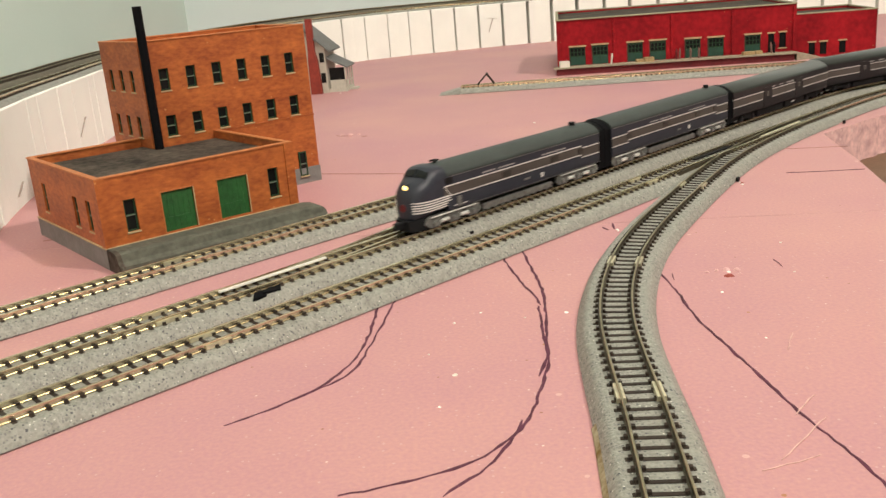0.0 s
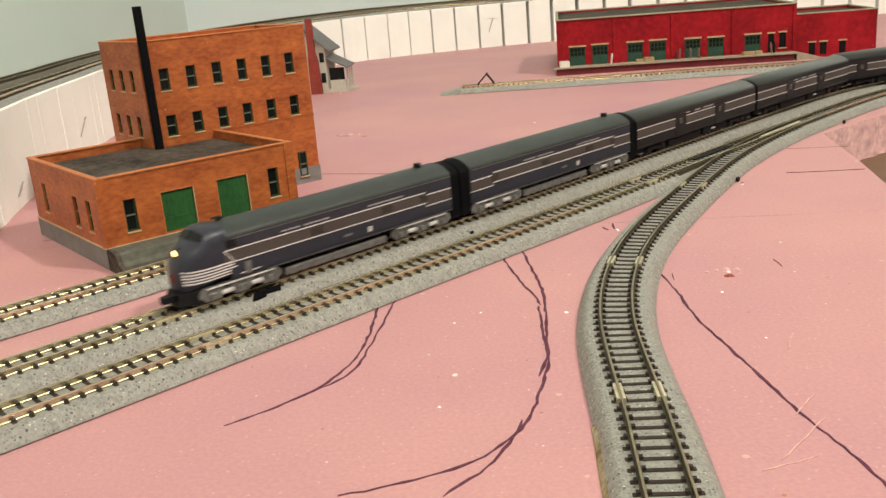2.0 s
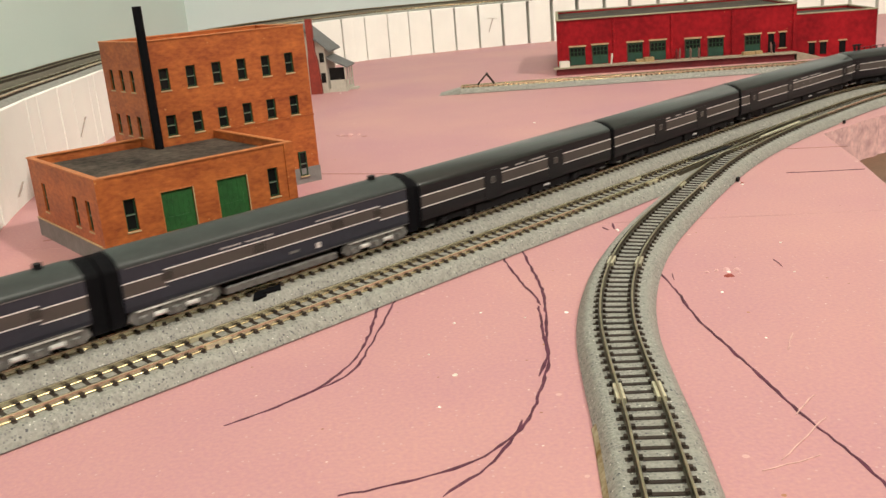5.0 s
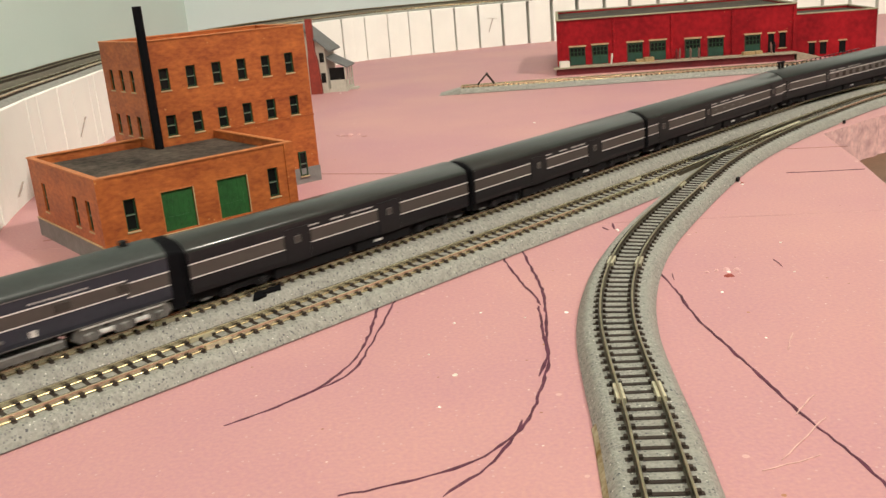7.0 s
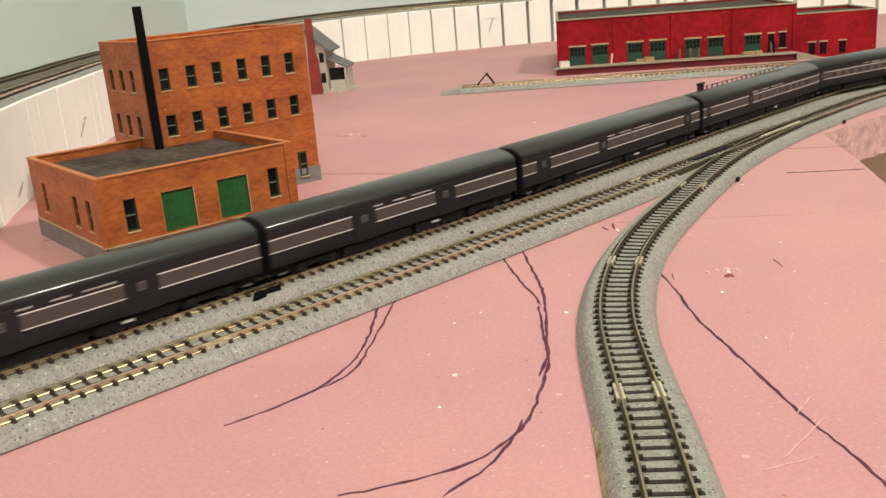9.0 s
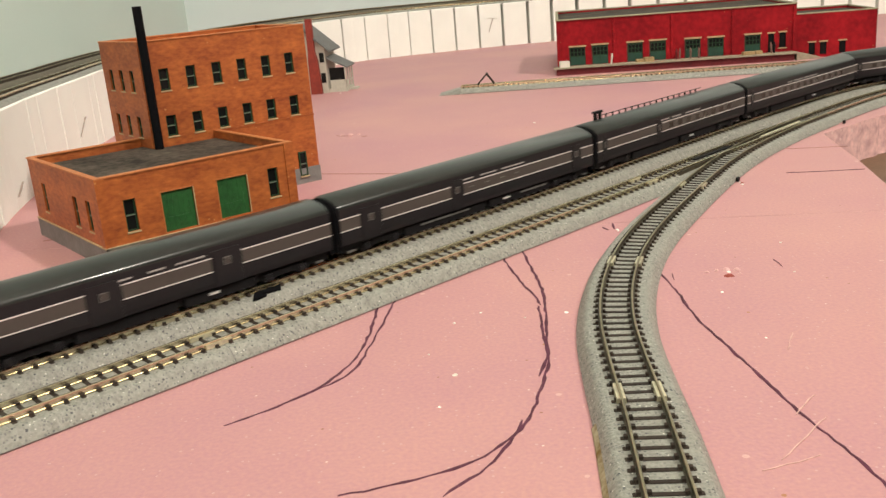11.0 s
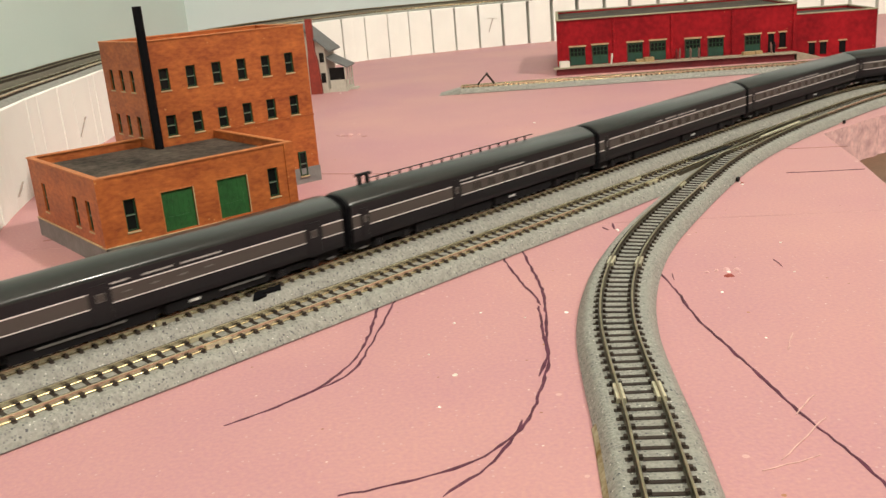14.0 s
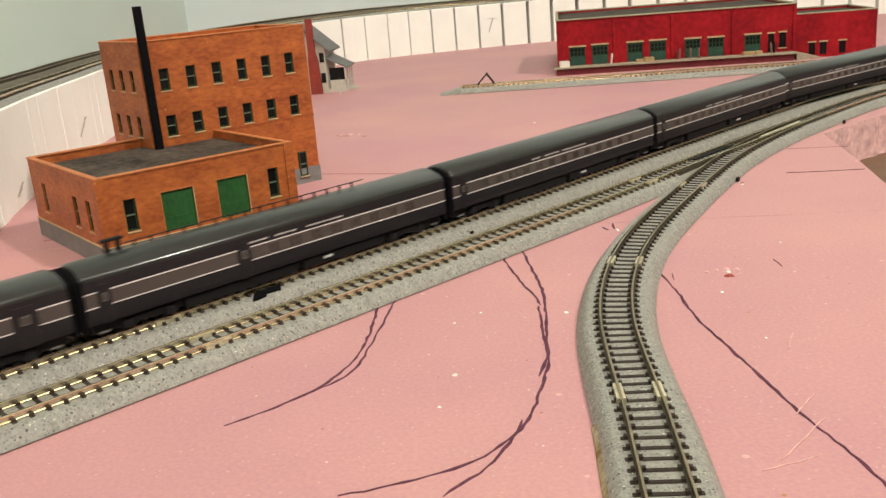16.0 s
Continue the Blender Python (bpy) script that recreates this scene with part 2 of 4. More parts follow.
BED = [(-11.6, 0), (11.6, 0), (12.5, 0.45), (12.2, 1.2), (10.7, 3.3), (9.7, 4.4), (8.6, 4.8), (-8.6, 4.8), (-9.7, 4.4), (-10.7, 3.3), (-12.2, 1.2), (-12.5, 0.45)]
_tie = mmbox(-0.68, 0.68, -7.3, 7.3, 4.3, 5.1, 0.12)
for _y in (-6.1, -3.8, 3.8, 6.1):
    _tie.box(-0.6 * MM, 0.6 * MM, (_y - 0.45) * MM, (_y + 0.45) * MM, 5.0 * MM, 5.8 * MM)
TIE_MESH = _tie.data("tie", TIE)


def rail_profile(off, top):
    return [(off - 0.8, 4.9), (off + 0.8, 4.9), (off + 0.8, 5.2), (off + 0.4, 5.35), (off + 0.4, top - 0.6), (off + 0.5, top - 0.5), (off + 0.5, top - 0.1),
            (off + 0.35, top), (off - 0.35, top), (off - 0.5, top - 0.1), (off - 0.5, top - 0.5), (off - 0.4, top - 0.6), (off - 0.4, 5.35), (off - 0.8, 5.2)]


def track(path, s0, s1, label, drop=0.0, bed_mat=BALLAST, ties=(None, None), pitch=4.77, conv=tw, lift=None, rail=None, bed=BED, skip=None, spacing=9.0):
    """A model track: bed, two rails, ties one by one in the stretch given, the rest joined."""
    root = thing("model_track", Matrix(), label, "model track", "model railway tracks")
    low = lambda s: (lift(s) if lift else 0.0) - drop
    part("roadbed", sweep(path, s0, s1, bed, conv, lift=low), bed_mat, root, "grey plastic ballast roadbed", smooth=True)
    for off in (-spacing / 2 - 0.45, spacing / 2 + 0.45):
        if rail is RAIL_DULL:
            foot = [(off - 0.7, 4.9), (off + 0.7, 4.9), (off + 0.7, 5.2), (off + 0.26, 5.35), (off + 0.26, 6.45), (off - 0.26, 6.45), (off - 0.26, 5.35), (off - 0.7, 5.2)]
            head = [(off - 0.3, 6.44), (off + 0.3, 6.44), (off + 0.34, 6.85), (off + 0.22, 7.0), (off - 0.22, 7.0), (off - 0.34, 6.85)]
            web = part("rail", sweep(path, s0, s1, foot, conv, lift=low, step=4.0), RAIL_FOOT, root, "dark rail foot and web")
            part("rail_head", sweep(path, s0, s1, head, conv, lift=low, step=4.0), RAIL_HEAD, web, "worn brassy rail head", smooth=True)
            continue
        part("rail", sweep(path, s0, s1, rail_profile(off, 7.0), conv, lift=low, step=4.0), rail or RAIL, root, "brassy nickel rail", smooth=True)
    rest = Mesh()
    t0 = ties[0] if ties[0] is not None else s0
    t1 = ties[1] if ties[1] is not None else s1
    for k in range(int((s1 - s0) / pitch)):
        s = s0 + (k + 0.5) * pitch
        if skip and skip(s):
            continue
        p, d = path.at(s), path.way(s)
        a, b = conv(p[0], p[1], low(s)), conv(p[0] + d[0], p[1] + d[1], low(s))
        m = Matrix.Translation(a) @ Matrix.Rotation(math.atan2(b[1] - a[1], b[0] - a[0]), 4, "Z")
        if t0 <= s <= t1:
            part("tie", TIE_MESH, None, root, m=m)
        else:
            k0 = len(rest.v)
            rest.v += [tuple(m @ v.co) for v in TIE_MESH.vertices]
            rest.f += [tuple(k0 + i for i in f.vertices) for f in TIE_MESH.polygons]
            rest.m += [0] * len(TIE_MESH.polygons)
    if rest.v:
        tagged(part("sleeper_strip", rest, TIE, root), kind="stuff")
    return root


# ---- the room ----
def room():
    def slab(name, label, x0, x1, y0, y1, z0, z1, material):
        ob = new(name, Mesh().box(x0, x1, y0, y1, z0, z1).data(name, material))
        return tagged(ob, label, "room", kind="structure")
    slab("wall_west", "unseen sage green room wall that bounces light behind the layout", -0.50, -0.40, -2.2, 1.62, -1.0, 1.75, ROOM_GREEN)
    slab("wall_north", "pale blue-grey painted room wall behind the layout", -0.50, 2.7, 1.62, 1.72, -1.0, 1.75, ROOM_BLUE)
    # East and south walls and ceiling are out of view, added for bounce light.
    slab("wall_east", "unseen sage green room wall that bounces light", 2.6, 2.7, -2.2, 1.62, -1.0, 1.75, ROOM_GREEN)
    slab("wall_south", "unseen sage green room wall that bounces light", -0.50, 2.7, -2.3, -2.2, -1.0, 1.75, ROOM_GREEN)
    slab("ceiling", "unseen white ceiling that bounces light", -0.50, 2.7, -2.3, 1.72, 1.75, 1.85, CEIL)
    slab("floor", "brown wooden floor under the layout", -0.50, 2.7, -2.3, 1.72, -1.1, -1.0, FLOOR)


# ---- the foam table ----
SEAM_A, SEAM_B = Vector((312.0, 245.5)), Vector((394.0, 144.8))
SEAM_D = (SEAM_B - SEAM_A).normalized()
SEAM_N = Vector((-SEAM_D[1], SEAM_D[0]))


def clipped(pts, k, limit, sign):
    """The part of an outline that lies inside a wall of the room."""
    out = []
    for a, b in zip(pts, pts[1:] + pts[:1]):
        da, db = (a[k] - limit) * sign, (b[k] - limit) * sign
        if da >= 0:
            out.append(a)
        if (da >= 0) != (db >= 0):
            out.append(a + (b - a) * (da / (da - db)))
    return out


def foam_board(outline, root):
    m = Mesh()
    outline = clipped(clipped([tw(p[0], p[1]) for p in outline], 0, -0.398, 1), 1, 1.618, -1)
    k = len(outline)
    m.v = [(p[0], p[1], 0.0) for p in outline] + [(p[0], p[1], -0.0254) for p in outline]
    m.f = [tuple(range(k)), tuple(reversed(range(k, 2 * k)))] + [(i, (i + 1) % k, k + (i + 1) % k, k + i) for i in range(k)]
    m.m = [0, 0] + [1] * k
    part("foam_board", m, [PINK, FOAM_RAW], root)


def foam_table():
    root = thing("foam_tabletop", Matrix(), "pink insulation foam tabletop with a seam and a broken edge", "tabletop", kind="structure")
    a, b, g = SEAM_A - SEAM_D * 1000, SEAM_A + SEAM_D * 1100, SEAM_N * 0.25
    foam_board([a - g, b - g, b - SEAM_N * 1500, a - SEAM_N * 1500], root)
    rng = random.Random(4)
    edge = []
    corners = ((398, 140), (437, 160.6), (481.5, 191.4), (514, 215.6), (547.9, 240.4), (590, 236.6), (628.6, 233.0), (700, 224), (760, 120), (719.6, -255))
    for p, q in zip(corners, corners[1:]):
        for k in range(8):
            t = k / 8
            w = 0.12 if p[0] < 550 else 0.9
            edge.append(Vector((p[0] + (q[0] - p[0]) * t + rng.uniform(-w, w), p[1] + (q[1] - p[1]) * t + rng.uniform(-w, w))))
    edge.append(Vector(corners[-1]))
    foam_board([a + g] + [p + g for p in edge] + [b + g, b + SEAM_N * 2300, a + SEAM_N * 2300], root)
    ply = Mesh().box(-0.40, 2.2, -1.2, 1.62, -0.045, -0.0255)
    tagged(new("plywood_base", ply.data("plywood_base", FLOOR)), "brown plywood base under the foam boards", "table base", kind="structure")


foam_table()
room()

# ---- tracks ----
arc = [(640 + 345 * math.sin(t), 292.3 - 345 + 345 * math.cos(t)) for t in [0.15 * k for k in range(0, 28)]]
lead = [(-20 - 300 * math.sin(t), 284.4 - 300 + 300 * math.cos(t)) for t in [2.3333 - 0.1 * k for k in range(0, 23)]]
LINE_B = Path(lead + [(-20, 284.4), (0, 284.4), (200, 284.4), (320, 285.0), (380, 286.6), (440, 288.6), (520, 290.8), (590, 292.0)] + arc)
LINE_A = Path([(LINE_B.side(s, -33.6)[0], LINE_B.side(s, -33.6)[1]) for s in range(0, int(LINE_B.length), 30)])


def zero_of(path):
    """Arc length at which a line passes the plan's zero."""
    return next(path.s[i] - path.p[i][0] for i in range(len(path.p) - 1) if path.p[i][1] > 200 and path.p[i][0] > -2)


U0 = zero_of(LINE_B)
LEAD_A, LEAD_B = zero_of(LINE_A) - 420, U0 - 420
LINE_C = Path([(-210, 340.3), (0, 339.5), (160, 338.6), (270, 336.6), (350, 334), (430, 330)])
LINE_F = Path([(140, 284.4), (180, 284.8), (206, 286.2), (230, 288.8), (254, 292.8), (290, 301), (330, 311.5), (380, 324.5), (425, 330.5)])
LINE_D = Path([(60, 18), (100, 54), (141.5, 90), (156.5, 103), (170.5, 115.2), (184, 127.6), (196, 138.5), (211, 151.6), (226.5, 163.4), (243, 174.3), (262, 185.2), (282, 195), (304, 204),
               (326, 211.6), (350, 219), (375, 226.5), (402, 234.2), (432, 241.8), (465, 248.4), (500, 253), (540, 256.2), (580, 257.5)])
track(LINE_A, LEAD_A % 4.77, 1450 + LEAD_A, "straight main line model track with brassy rails and grey roadbed", ties=(380 + LEAD_A, 1250 + LEAD_A))
track(LINE_B, LEAD_B % 4.77, LINE_B.length, "main line model track that carries the passenger train", ties=(380 + LEAD_B, 1250 + LEAD_B))
track(LINE_C, 0, LINE_C.length, "siding model track along the brick mill dock")
track(LINE_F, 0, LINE_F.length, "turnout leg of model track that leaves the main line", drop=0.1, ties=(0, 150), skip=lambda s: LINE_F.at(s)[0] < 262)
track(LINE_D, 0, LINE_D.length, "curved branch model track with dark ties", drop=0.12, rail=RAIL_DULL, skip=lambda s: LINE_D.at(s)[0] > 404)


def turnout_ties(main, leg, u0, u1, label, lead_in):
    """Longer ties where a leg leaves the main line, each in line with one of the main line's."""
    root = thing("turnout_base", Matrix(), label, "turnout", "turnouts")
    for k in range(int(main.length / 4.77)):
        s = lead_in % 4.77 + (k + 0.5) * 4.77
        p, d = main.at(s), main.way(s)
        if not u0 < p[0] < u1 or p[1] < 200:
            continue
        off = float(np.interp(p[0], leg.xa, leg.ya)) - p[1]
        if abs(off) < 1.5 or abs(off) > 24:
            continue
        q = tw(p[0] - d[1] * off, p[1] + d[0] * off, -0.13)
        part("tie", TIE_MESH, None, root, m=Matrix.Translation(q) @ Matrix.Rotation(TH + math.atan2(d[1], d[0]), 4, "Z"))


turnout_ties(LINE_A, LINE_D, 400, 560, "dark turnout ties under main line and branch", LEAD_A)
turnout_ties(LINE_B, LINE_F, 150, 264, "dark turnout ties under main line and siding leg", LEAD_B)
LINE_E = Path([(30, 894.5), (43, 893.3), (180, 879.5), (320, 866), (700, 828)])
track(LINE_E, 0, 560, "short siding model track before the red warehouse", conv=wxy)


# ---- pen marks, scraps and small track fittings ----
TABLETOP = bpy.data.objects["foam_tabletop"]


def pen_line(pts, width, material, seed, name="pen_line"):
    """A flat wobbling stroke that lies on the foam."""
    path = Path(pts, 2.0)
    rng = random.Random(seed)
    n = max(2, int(path.length / 3))
    rings = []
    for i in range(n + 1):
        s = path.length * i / n
        w = width * (0.55 + 0.8 * rng.random()) / 2 * (0.5 if i in (0, n) else 1)
        o = rng.uniform(-0.3, 0.3)
        a, c = path.side(s, o - w), path.side(s, o + w)
        h = 0.05 + 0.012 * seed
        rings.append([tw(a[0], a[1], -0.1), tw(c[0], c[1], -0.1), tw(c[0], c[1], h), tw(a[0], a[1], h)])
    part(name, Mesh().loft(rings), material, TABLETOP, "dark marker stroke" if material is INK else "pale scratch" if material is SCRATCH else "thin brown line on the foam")


pen_line([(191.3, 239.3), (179.6, 228.0), (164.5, 215.2), (153.7, 208.2), (137.0, 202.7), (128.1, 202.6), (118.6, 202.9), (107.9, 204.7)], 0.95, INK, 1)
pen_line([(199.0, 239.0), (180.2, 224.4), (163.2, 211.7), (155.2, 206.1), (144.0, 202.0), (138.1, 202.4), (129.2, 202.3)], 0.75, INK, 2)
pen_line([(259.0, 241.4), (248.4, 227.2), (236.3, 209.8), (230.3, 200.5), (225.0, 193.1)], 0.80, INK, 3)
pen_line([(269.7, 239.9), (254.0, 222.1), (238.9, 204.6), (216.2, 183.6), (196.3, 167.3), (192.4, 163.3), (175.8, 152.3), (156.7, 141.5), (143.2, 138.9), (131.5, 139.8), (118.9, 145.1), (112.0, 148.5), (105.3, 152.9)], 0.95, INK, 4)
pen_line([(157.5, 143.7), (152.2, 140.6), (147.3, 138.5), (136.8, 135.0), (128.3, 134.2), (119.8, 134.1)], 0.80, INK, 5)
pen_line([(223.6, 193.3), (214.7, 184.8), (205.4, 176.2), (194.0, 164.6), (187.3, 160.8), (180.3, 157.2)], 0.95, INK, 6)
pen_line([(274, 177.5), (258, 160), (244, 145.8), (225, 121.8), (214, 107.6), (204, 95.2), (190, 74.9), (181, 63.1), (170, 47)], 0.86, INK, 7)
pen_line([(276, 174.6), (272, 171.4), (270.5, 169.8)], 0.6, INK, 8)
pen_line([(309, 152.3), (306, 149.0), (303, 145.9)], 0.7, INK, 9)
pen_line([(314, 232.5), (312.6, 230), (311.5, 228)], 0.9, INK, 10)
pen_line([(321, 232.5), (317.5, 229.5), (314.4, 226.8)], 0.9, INK, 11)
pen_line([(498, 239.6), (507, 226), (517, 212.8)], 0.7, PENCIL, 12)
pen_line([(442, 212.1), (453, 197), (465, 182.3)], 0.9, INK, 13)
# The far seam between foam boards, added as a flat brown stroke.
pen_line([(326, 453.9), (339, 426.3), (352, 400), (364, 378)], 0.7, PENCIL, 14)
pen_line([(160, 455), (175, 448), (190, 441)], 0.7, PENCIL, 15)
# A dent and a dot in the foam, added as flat brown strokes.
pen_line([(422, 555), (424, 549), (426, 546)], 1.0, PENCIL, 16)
pen_line([(428, 533), (431, 530)], 1.0, PENCIL, 17)

pen_line([(177.7, 84.4), (188.7, 84.9), (202.3, 85.5)], 0.35, SCRATCH, 18)
pen_line([(170.8, 85.4), (177.3, 82.1), (184.8, 78.9)], 0.35, SCRATCH, 19)
pen_line([(199.7, 91.5), (212.2, 93.0)], 0.35, SCRATCH, 20)
pen_line([(235.2, 110.8), (243.2, 113.9), (247.4, 115.5)], 0.35, SCRATCH, 21)


def scrap(u, v, r, material, name, label, seed, z=0.0, flat=0.5):
    rng = random.Random(seed)
    m = Mesh()
    n = 7
    ring = lambda k, h: [tw(u + k * r * math.cos(t) * rng.uniform(0.6, 1.2), v + k * r * math.sin(t) * rng.uniform(0.6, 1.2), z + h) for t in (2 * math.pi * i / n for i in range(n))]
    m.loft([ring(1.0, -0.05), ring(0.9, r * flat * 0.5), ring(0.35, r * flat)])
    tagged(new(name, m.data(name, material)), label, name.replace("_", " "), "litter on the foam")


for k, (u, v, r) in enumerate(((167, 177, 0.9), (224, 181.6, 0.8), (208, 205.3, 0.5), (196, 206, 0.6), (173, 194.1, 0.5), (520, 444, 1.0), (314, 225.0, 0.8), (312.6, 223.6, 0.6), 
                                (413, 222, 0.8), (410, 219, 0.8), (288, 158.6, 0.8), (268, 150, 0.6), (213, 190, 0.4), (150, 166, 0.5), (240, 120, 0.5), (330, 160, 0.6), (300, 140, 0.5), (560, 780, 1.2), (600, 775, 1.0))):
    scrap(u, v, r, WALL_FOAM if k % 4 else FIGURE_W, "foam_crumb", "small white foam crumb on the pink board", 40 + k)
# No hole is cut: a dark red disc stands in for its shade.
scrap(284.6, 156.6, 2.3, HOUSE_RED, "gouge_mark", "raised dark disc for the shaded gouge in the foam", 90, flat=0.06)
for k, (u, v, r) in enumerate(((289.2, 160.2, 1.5), (291.5, 157.4, 1.3), (287.0, 162.8, 1.0), (283.6, 164.6, 0.9), (288.6, 154.6, 0.7))):
    scrap(u, v, r, FOAM_RAW, "foam_flake", "torn pale pink foam flake at a gouge", 60 + k, flat=0.7)
for k, (u, v, r) in enumerate(((428.0, 546.3, 2.6), (424.0, 551.5, 1.6), (432.5, 541.0, 1.8), (429.5, 547.5, 1.2))):
    scrap(u, v, r, FOAM_RAW if k < 3 else WALL_FOAM, "foam_flake", "curled pale pink foam flake on the board", 70 + k, flat=0.6)
scrap(413.5, 221.6, 1.4, HOUSE_RED, "gouge_mark", "dark red gouged spot in the pink foam", 91, flat=0.1)
# dark slot and cover of the turnout motor, small black levers
slot = thing("switch_motor_cover", Matrix(), "flat black switch motor cover set into the roadbed", "switch motor")
for outline in (((163.4, 274.0, 3.9), (169.3, 274.2, 3.9), (172.0, 277.4, 4.9), (166.2, 277.4, 4.9)), ((168.4, 275.1, 4.75), (175.8, 274.6, 4.2), (177.8, 277.6, 4.9), (170.2, 277.4, 4.9))):
    part("cover", Mesh().loft([[tw(u, v, z + h) for u, v, z in outline] for h in (-0.6, 0.85)]), DEEP_BLACK, slot)
for u, v in ((274.2, 273.0), (414.0, 223.6), (583.0, 242.8), (558.0, 271.4)):
    m = Mesh().loft([[tw(u + a * 1.0, v + c * 0.6, z) for a, c in ((-1, -1), (1, -1), (1, 1), (-1, 1))] for z in (0.4, 2.4)])
    tagged(new("switch_lever", m.data("switch_lever", BLACK)), "small black turnout lever at the roadbed", "switch lever", "turnout levers")


def joiners(path, s, label):
    """Brassy rail joiners on both rails."""
    root = thing("rail_joiner", Matrix(), label, "rail joiner", "rail joiners")
    for off in (-4.95, 4.95):
        part("clip", sweep(path, s - 4.5, s + 4.5, [(off - 1.25, 4.95), (off + 1.25, 4.95), (off + 1.1, 6.35), (off - 1.1, 6.35)], tw, step=3), JOINER, root)


for path, s in ((LINE_B, 553 + LEAD_B), (LINE_A, 552 + LEAD_A), (LINE_A, 795 + LEAD_A), (LINE_D, 92 + 66), (LINE_D, 266)):
    joiners(path, s, "dull brassy rail joiner between track pieces")
# point rails of the turnouts; the first has its glint painted in white
for a, c, w, top, mt, lab in (((157.9, 287.2), (206, 286.9), 0.62, 7.0, POINT, "point rail of a turnout, its glint painted white"), ((162, 288.5), (238, 290.6), 0.3, 7.0, RAIL, "thin brassy point rail of a turnout"), ((158, 288.6), (238, 290.7), 0.36, 6.3, RAIL_DULL, "dark foot of a turnout point rail"), ((495.3, 253.7), (548.9, 255.9), 0.55, 6.8, PALE, "pale bare guard rail of a turnout"),
                              ((206, 291.2), (252, 296.4), 0.35, 6.9, RAIL, "thin closure rail of a turnout"), ((430, 258.2), (470, 258.6), 1.3, 5.6, BLACK, "black plastic turnout frog strip"),
                              ((395, 245.0), (470, 251.6), 0.3, 6.8, RAIL_FOOT, "closure rail of a turnout"), ((470, 262.6), (520, 263.4), 0.3, 6.8, RAIL_FOOT, "guard rail of a turnout")):
    line = Path([a, c])
    base = 6.3 if mt is POINT else 4.6
    m = sweep(line, 0, line.length, [(-w, base), (w, base), (w, top), (-w, top)], tw, step=8)
    tagged(new("point_rail", m.data("point_rail", mt)), lab, "point rail", "turnout rails")


def bed_joint(path, s, conv=tw, lift=0.0):
    """A dark gap where two roadbed pieces meet."""
    m = sweep(path, s, s + 0.28, [(a * 1.004, z * 1.012 + lift) for a, z in BED], conv, step=0.5)
    tagged(new("roadbed_joint", m.data("roadbed_joint", FRAME_GREY)), "dark gap between two roadbed pieces", "track joint", "roadbed joints")


for path, s in ((LINE_A, 553 + LEAD_A), (LINE_B, 558 + LEAD_B), (LINE_C, 365), (LINE_A, 812 + LEAD_A)):
    bed_joint(path, s)
bed_joint(LINE_E, 62, wxy)
joiners(LINE_D, 386, "dull brassy rail joiner between track pieces")
joiners(LINE_C, 380, "dull brassy rail joiner between track pieces")
# ochre scrap along the shoulder of the branch
m = sweep(LINE_D, 92, 150, [(11.0, 0), (12.9, 0), (12.75, 0.6), (11.5, 2.0)], tw, step=3)
tagged(new("ground_foam_strip", m.data("ground_foam_strip", MOSS)), "ochre ground foam caught along the roadbed edge", "scenery scrap")


def buffer_stop():
    root = thing("buffer_stop", pose(0.046, 0.893, 0.0068, 0, 0, -5.7), "brown A-frame buffer stop at the siding end", "buffer stop")
    for y in (-4.9, 4.9):
        for x0, x1 in ((0, 9), (16, 9)):
            part("strut", Mesh().tube((x0 * MM, y * MM, 0), (x1 * MM, y * MM, 9.5 * MM), 0.6 * MM, 6), TIE, root)
    part("beam", mmbox(8.0, 10.0, -6.4, 6.4, 8.4, 10.2, 0.3), TIE, root, "dark buffer beam")


buffer_stop()
ramp = Mesh().loft([[wxy(29.6 - t * 20 + a * 0.09, 894.5 + t * 2.0 + a, z * (1 - 0.9 * t)) for a, z in BED] for t in (0.0, 0.5, 1.0)])
tagged(new("track_end_ramp", ramp.data("track_end_ramp", BALLAST)), "grey plastic ramp at the end of the siding roadbed", "track end")


# ---- the raised line on white foam risers ----
RISER = Path([(-150, 200), (-190, 330), (-230, 474), (-247, 562), (-262, 680), (-272, 800), (-268, 960), (-240, 1120), (-190, 1245), (-115, 1345), (-50, 1382), (20, 1405), (90, 1422), (160, 1432), (260, 1440), (450, 1446), (900, 1446)], 5)


RISER_S, RISER_Z = (0, 333, 433, 553, 750, 1300, 2600), (57, 56.8, 56.4, 55.8, 57.6, 62.5, 63.5)


def riser_top(s):
    return np.interp(s, RISER_S, RISER_Z)


